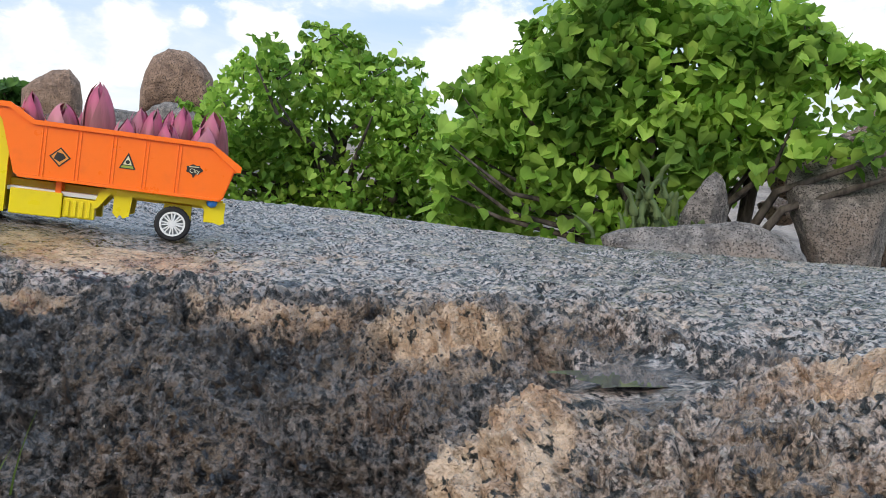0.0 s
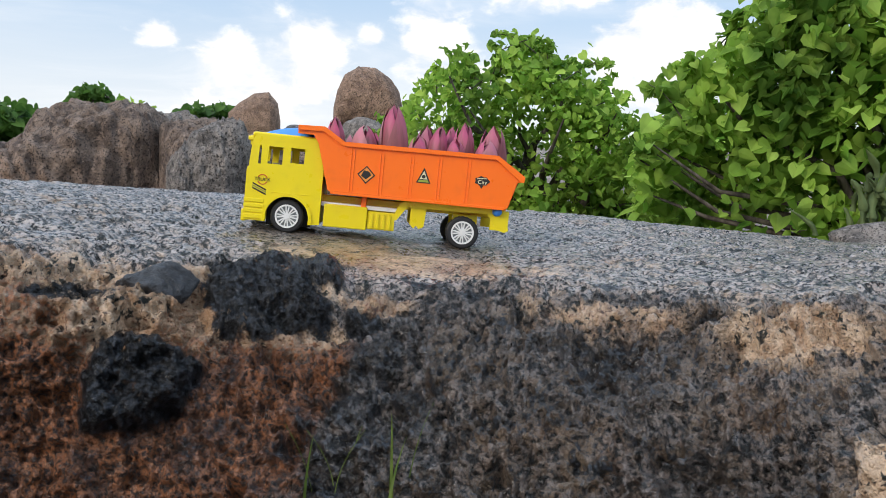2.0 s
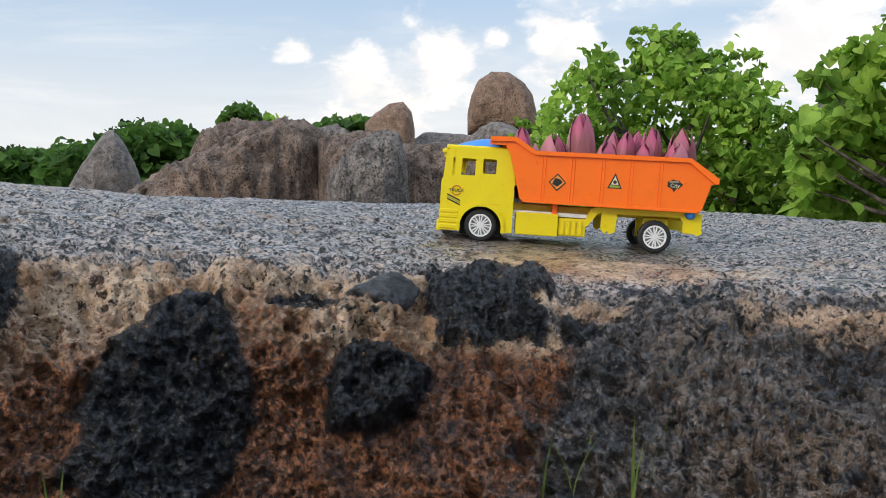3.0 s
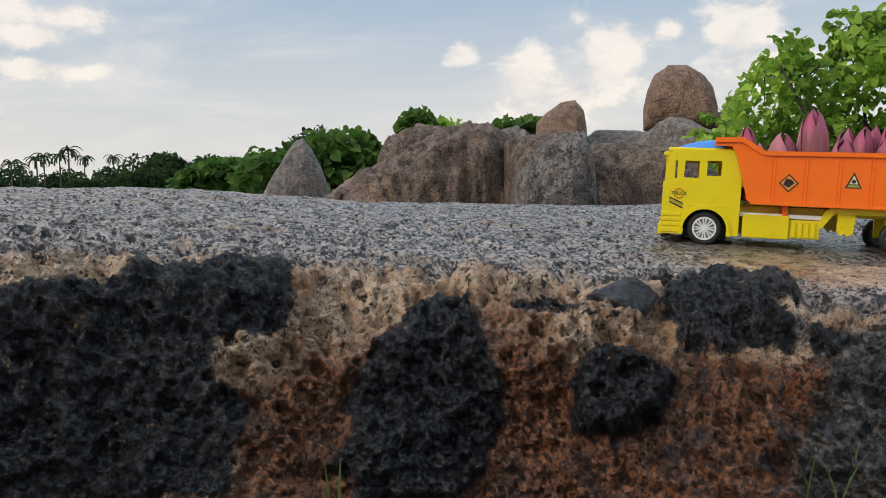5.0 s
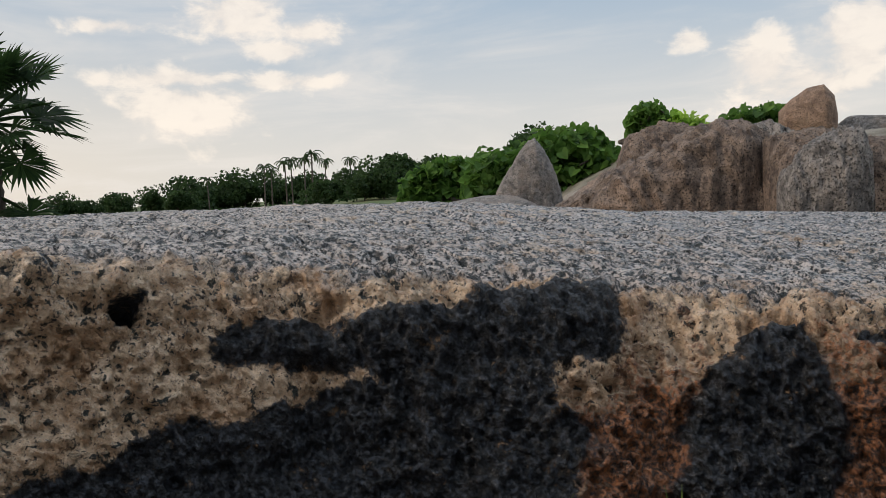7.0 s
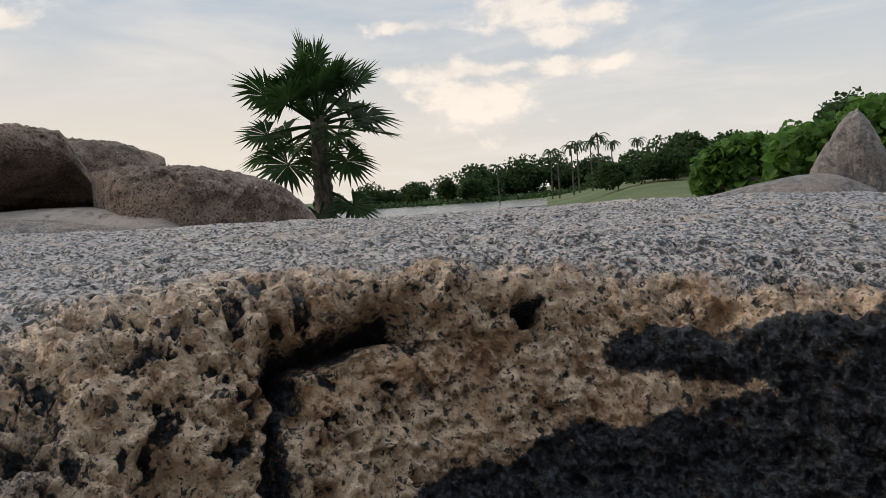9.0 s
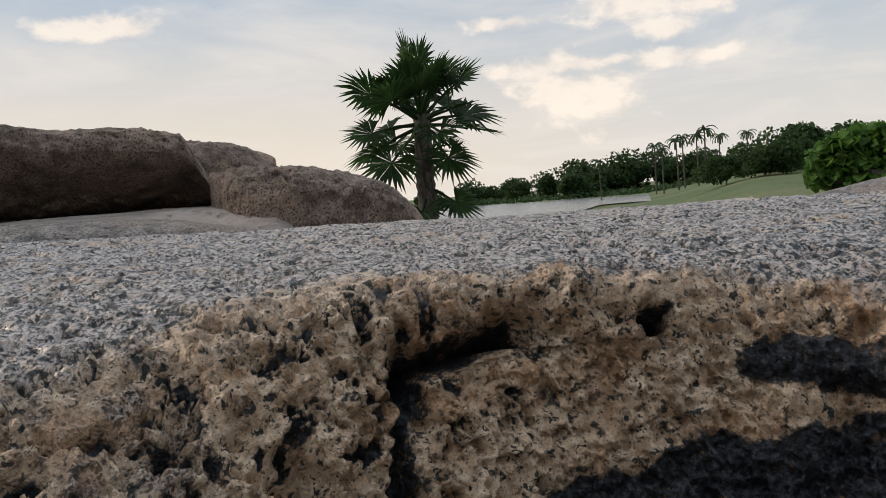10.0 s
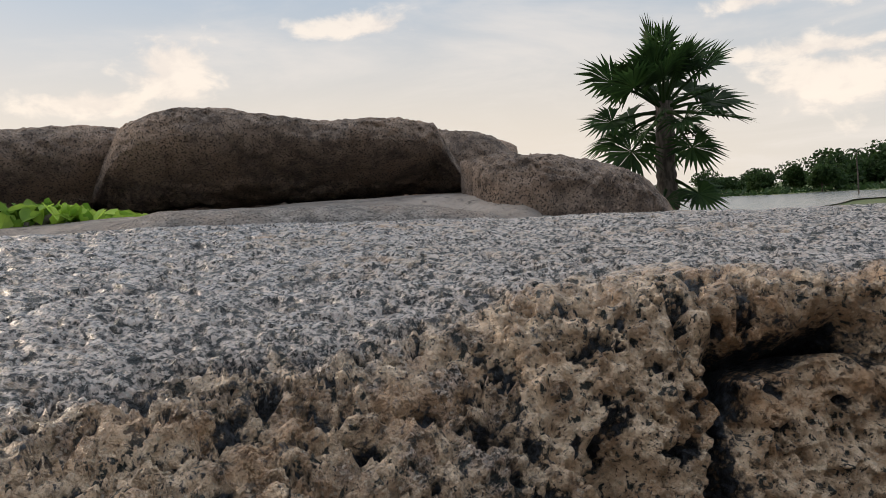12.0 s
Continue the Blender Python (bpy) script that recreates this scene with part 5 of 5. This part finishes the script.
    for k in range(3):
        o = -2.6 * k
        part("stripe", plate([(-42, 56 + o), (-42, 54.2 + o), (-26, 47.2 + o), (-26, 49 + o)], [], yc, yc - 0.3), MAT_INK if k != 1 else MAT_LIME, truck)
    return truck


# the truck stands with its near wheels on the rock by the brink, nose slightly raised
FRONT, REAR = (-0.4983, 0.8401), (-0.2977, 0.9006)
fz, rz_ = 0.0580, 0.0440
ax = Vector((REAR[0] - FRONT[0], REAR[1] - FRONT[1], rz_ - fz)).normalized()
ay = Vector((0, 0, 1)).cross(ax).normalized()
az_ = ax.cross(ay)
TRUCK_POSE = Matrix((ax, ay, az_)).transposed().to_4x4()
TRUCK_POSE.translation = Vector((FRONT[0], FRONT[1], fz)) + ay * 0.050
truck = tipper_truck()
truck.matrix_world = TRUCK_POSE


# ---- lotus buds ----
def bud_material():
    m = Mat("lotus_petal", rough=0.5, spec=0.35)
    n = m.noise(60, 4, 0.6, 0.2, (1, 1, 0.08))
    sepz = m.t.nodes.new("ShaderNodeSeparateXYZ")
    m.link(m.c.outputs["Object"], sepz.inputs[0])
    hgt = m.ramp(sepz.outputs[2], 0.03, 0.10)
    col = m.mix(hgt, (0.33, 0.15, 0.13), (0.44, 0.07, 0.17))
    col = m.mix(m.ramp(n, 0.35, 0.68), col, (0.17, 0.05, 0.055))
    col = m.mix(m.ramp(m.rand(), 0.55, 0.9, 0, 0.5), col, (0.50, 0.24, 0.26))
    m.color(col)
    m.bump(n, 0.0015, 0.6)
    return m.m


MAT_BUD = bud_material()


def petal_mesh(name, length, width, spread, lift, tip):
    V, nu, nv = [], 15, 9
    for i in range(nu):
        v = i / (nu - 1)
        r = width / 2 * (math.sin(math.pi * (0.10 + 0.90 * v) ** 0.80) ** 0.55 + 0.02) * (1 + lift)
        half = spread * (math.sin(math.pi * min(1, 0.2 + 0.8 * v)) ** 0.6 if v < 0.999 else 0.02)
        for j in range(nv):
            a = half * (-1 + 2 * j / (nv - 1))
            rr = r * (1 - 0.06 * math.cos(a * 2))
            V.append((rr * math.cos(a), rr * math.sin(a), length * (v ** tip)))
    me = mesh_from(name, V, grid_faces(nu, nv), MAT_BUD)
    return me


OUTER = petal_mesh("petal", 0.10, 0.033, 1.15, 0.04, 0.85)
INNER = petal_mesh("petal", 0.104, 0.031, 1.3, -0.05, 0.85)
CONE = petal_mesh("petal", 0.095, 0.038, 1.2, 0.0, 0.80)


def lotus_bud(x, y, top, width, lean, seed, pointed, label):
    """A bud that stands in the tub with its tip at the height top (millimetres in the truck's frame)."""
    ob = new("lotus_bud", None)
    h = (top - 55) / 100
    w = width / 31
    ob.matrix_world = TRUCK_POSE @ pose(x * MM, y * MM, 0.055, 0, lean, seed * 47) @ Matrix.Diagonal((w, w, h, 1))
    tagged(ob, label, "lotus bud", group="lotus buds in the tub")
    n = 4 if pointed else 5
    for k in range(n):
        p = new("petal", CONE if pointed else OUTER)
        p.parent = ob
        p.matrix_local = pose(0, 0, 0, 0, (2 if k % 2 else 0) + (seed * k % 3) * 0.6, 360 * k / n)
    for k in range(3):
        p = new("petal", INNER)
        p.parent = ob
        p.matrix_local = pose(0, 0, 0, 0, -1, 60 + 120 * k) @ Matrix.Diagonal((1, 1, 0.86 if pointed else 0.98, 1))


for i, (x, y, top, w, lean, pointed) in enumerate((
        (50, 12, 145, 25, -6, False), (62, 30, 132, 20, 8, True), (84, -24, 141, 29, 2, True), (100, 26, 137, 22, 5, True), (118, -6, 165, 32, 4, False),
        (147, -26, 134, 25, 0, True), (152, 18, 146, 25, 4, False), (166, 6, 147, 25, 6, False), (187, 24, 150, 21, 5, False), (206, 0, 154, 26, 4, False),
        (198, -28, 136, 24, 6, True), (227, -22, 139, 29, -3, True), (243, 8, 160, 30, 9, True))):
    lotus_bud(x, y, top, w, lean, i + 1, pointed, "pointed pink-maroon lotus bud in the truck's tub" if pointed else "plump closed pink-maroon lotus bud in the truck's tub")


# ---- small things on the rock ----
def puddle(x, y, z, sx, sy, rot):
    V = [(sx * math.cos(a) * (1 + 0.25 * math.sin(3 * a + 1) + 0.12 * math.sin(8 * a)), sy * math.sin(a) * (1 + 0.2 * math.sin(2 * a) + 0.15 * math.cos(5 * a)), 0) for a in [2 * math.pi * k / 48 for k in range(48)]]
    me = mesh_from("puddle", V, [tuple(range(48))], MAT_PUDDLE)
    ob = new("puddle", me)
    ob.matrix_world = pose(x, y, z, 0, 0, rot)
    return tagged(ob, "shallow rain puddle shining in a dip of the rock", "puddle")


MAT_WET_STONE = boulder_stone("wet_black_stone", (0.055, 0.058, 0.066), (0.010, 0.011, 0.014), (0.03, 0.032, 0.038), 12.0)
MAT_WET_STONE.node_tree.nodes["Principled BSDF"].inputs["Roughness"].default_value = 0.35
MAT_PUDDLE = Mat("rain_water", rough=0.03).color((0.10, 0.09, 0.085)).m
MAT_GRASS = leaf_material("grass_blade", (0.10, 0.17, 0.03), (0.20, 0.26, 0.06), (0.05, 0.09, 0.02), 20)


def grass_tuft(x, y, z, height, lean, n, seed):
    rng = np.random.RandomState(seed)
    ob = new("grass_tuft", None)
    ob.location = (x, y, z)
    tagged(ob, "thin green grass blades growing from a crack", "grass")
    for k in range(n):
        V, F = [], []
        a, l, h = rng.uniform(0, 6.28), lean * rng.uniform(0.5, 1.3), height * rng.uniform(0.7, 1.1)
        bx, by = rng.normal(0, 0.006, 2)
        for i in range(7):
            t = i / 6
            w = 0.0016 * (1 - t) ** 0.7
            px, py, pz = bx + l * t * t * math.cos(a), by + l * t * t * math.sin(a), h * t
            V.extend([(px - w * math.sin(a), py + w * math.cos(a), pz), (px, py, pz - 0.0006), (px + w * math.sin(a), py - w * math.cos(a), pz)])
        F = grid_faces(7, 3)
        b = new("blade", mesh_from("blade", V, F, MAT_GRASS))
        b.parent = ob


stone = new("stone", boulder_mesh("stone", (0.066, 0.046, 0.048), 71, MAT_WET_STONE, planes=10, round_=16, rough=0.06, sub=5))
stone.matrix_world = pose(-0.500, 0.573, 0.024, 24, 14, 34)
tagged(stone, "small black wet angular stone wedged in the ledge", "stone")
puddle(0.098, 0.400, 0.0345, 0.036, 0.022, 20)
grass_tuft(-0.686, 0.255, -0.105, 0.050, 0.02, 2, 1)
grass_tuft(-0.626, 0.335, -0.119, 0.050, 0.02, 2, 2)
grass_tuft(-0.327, 0.486, -0.122, 0.085, 0.02, 2, 3)
grass_tuft(-0.258, 0.474, -0.108, 0.075, 0.02, 3, 4)
grass_tuft(-0.301, 0.491, -0.107, 0.060, 0.02, 3, 5)
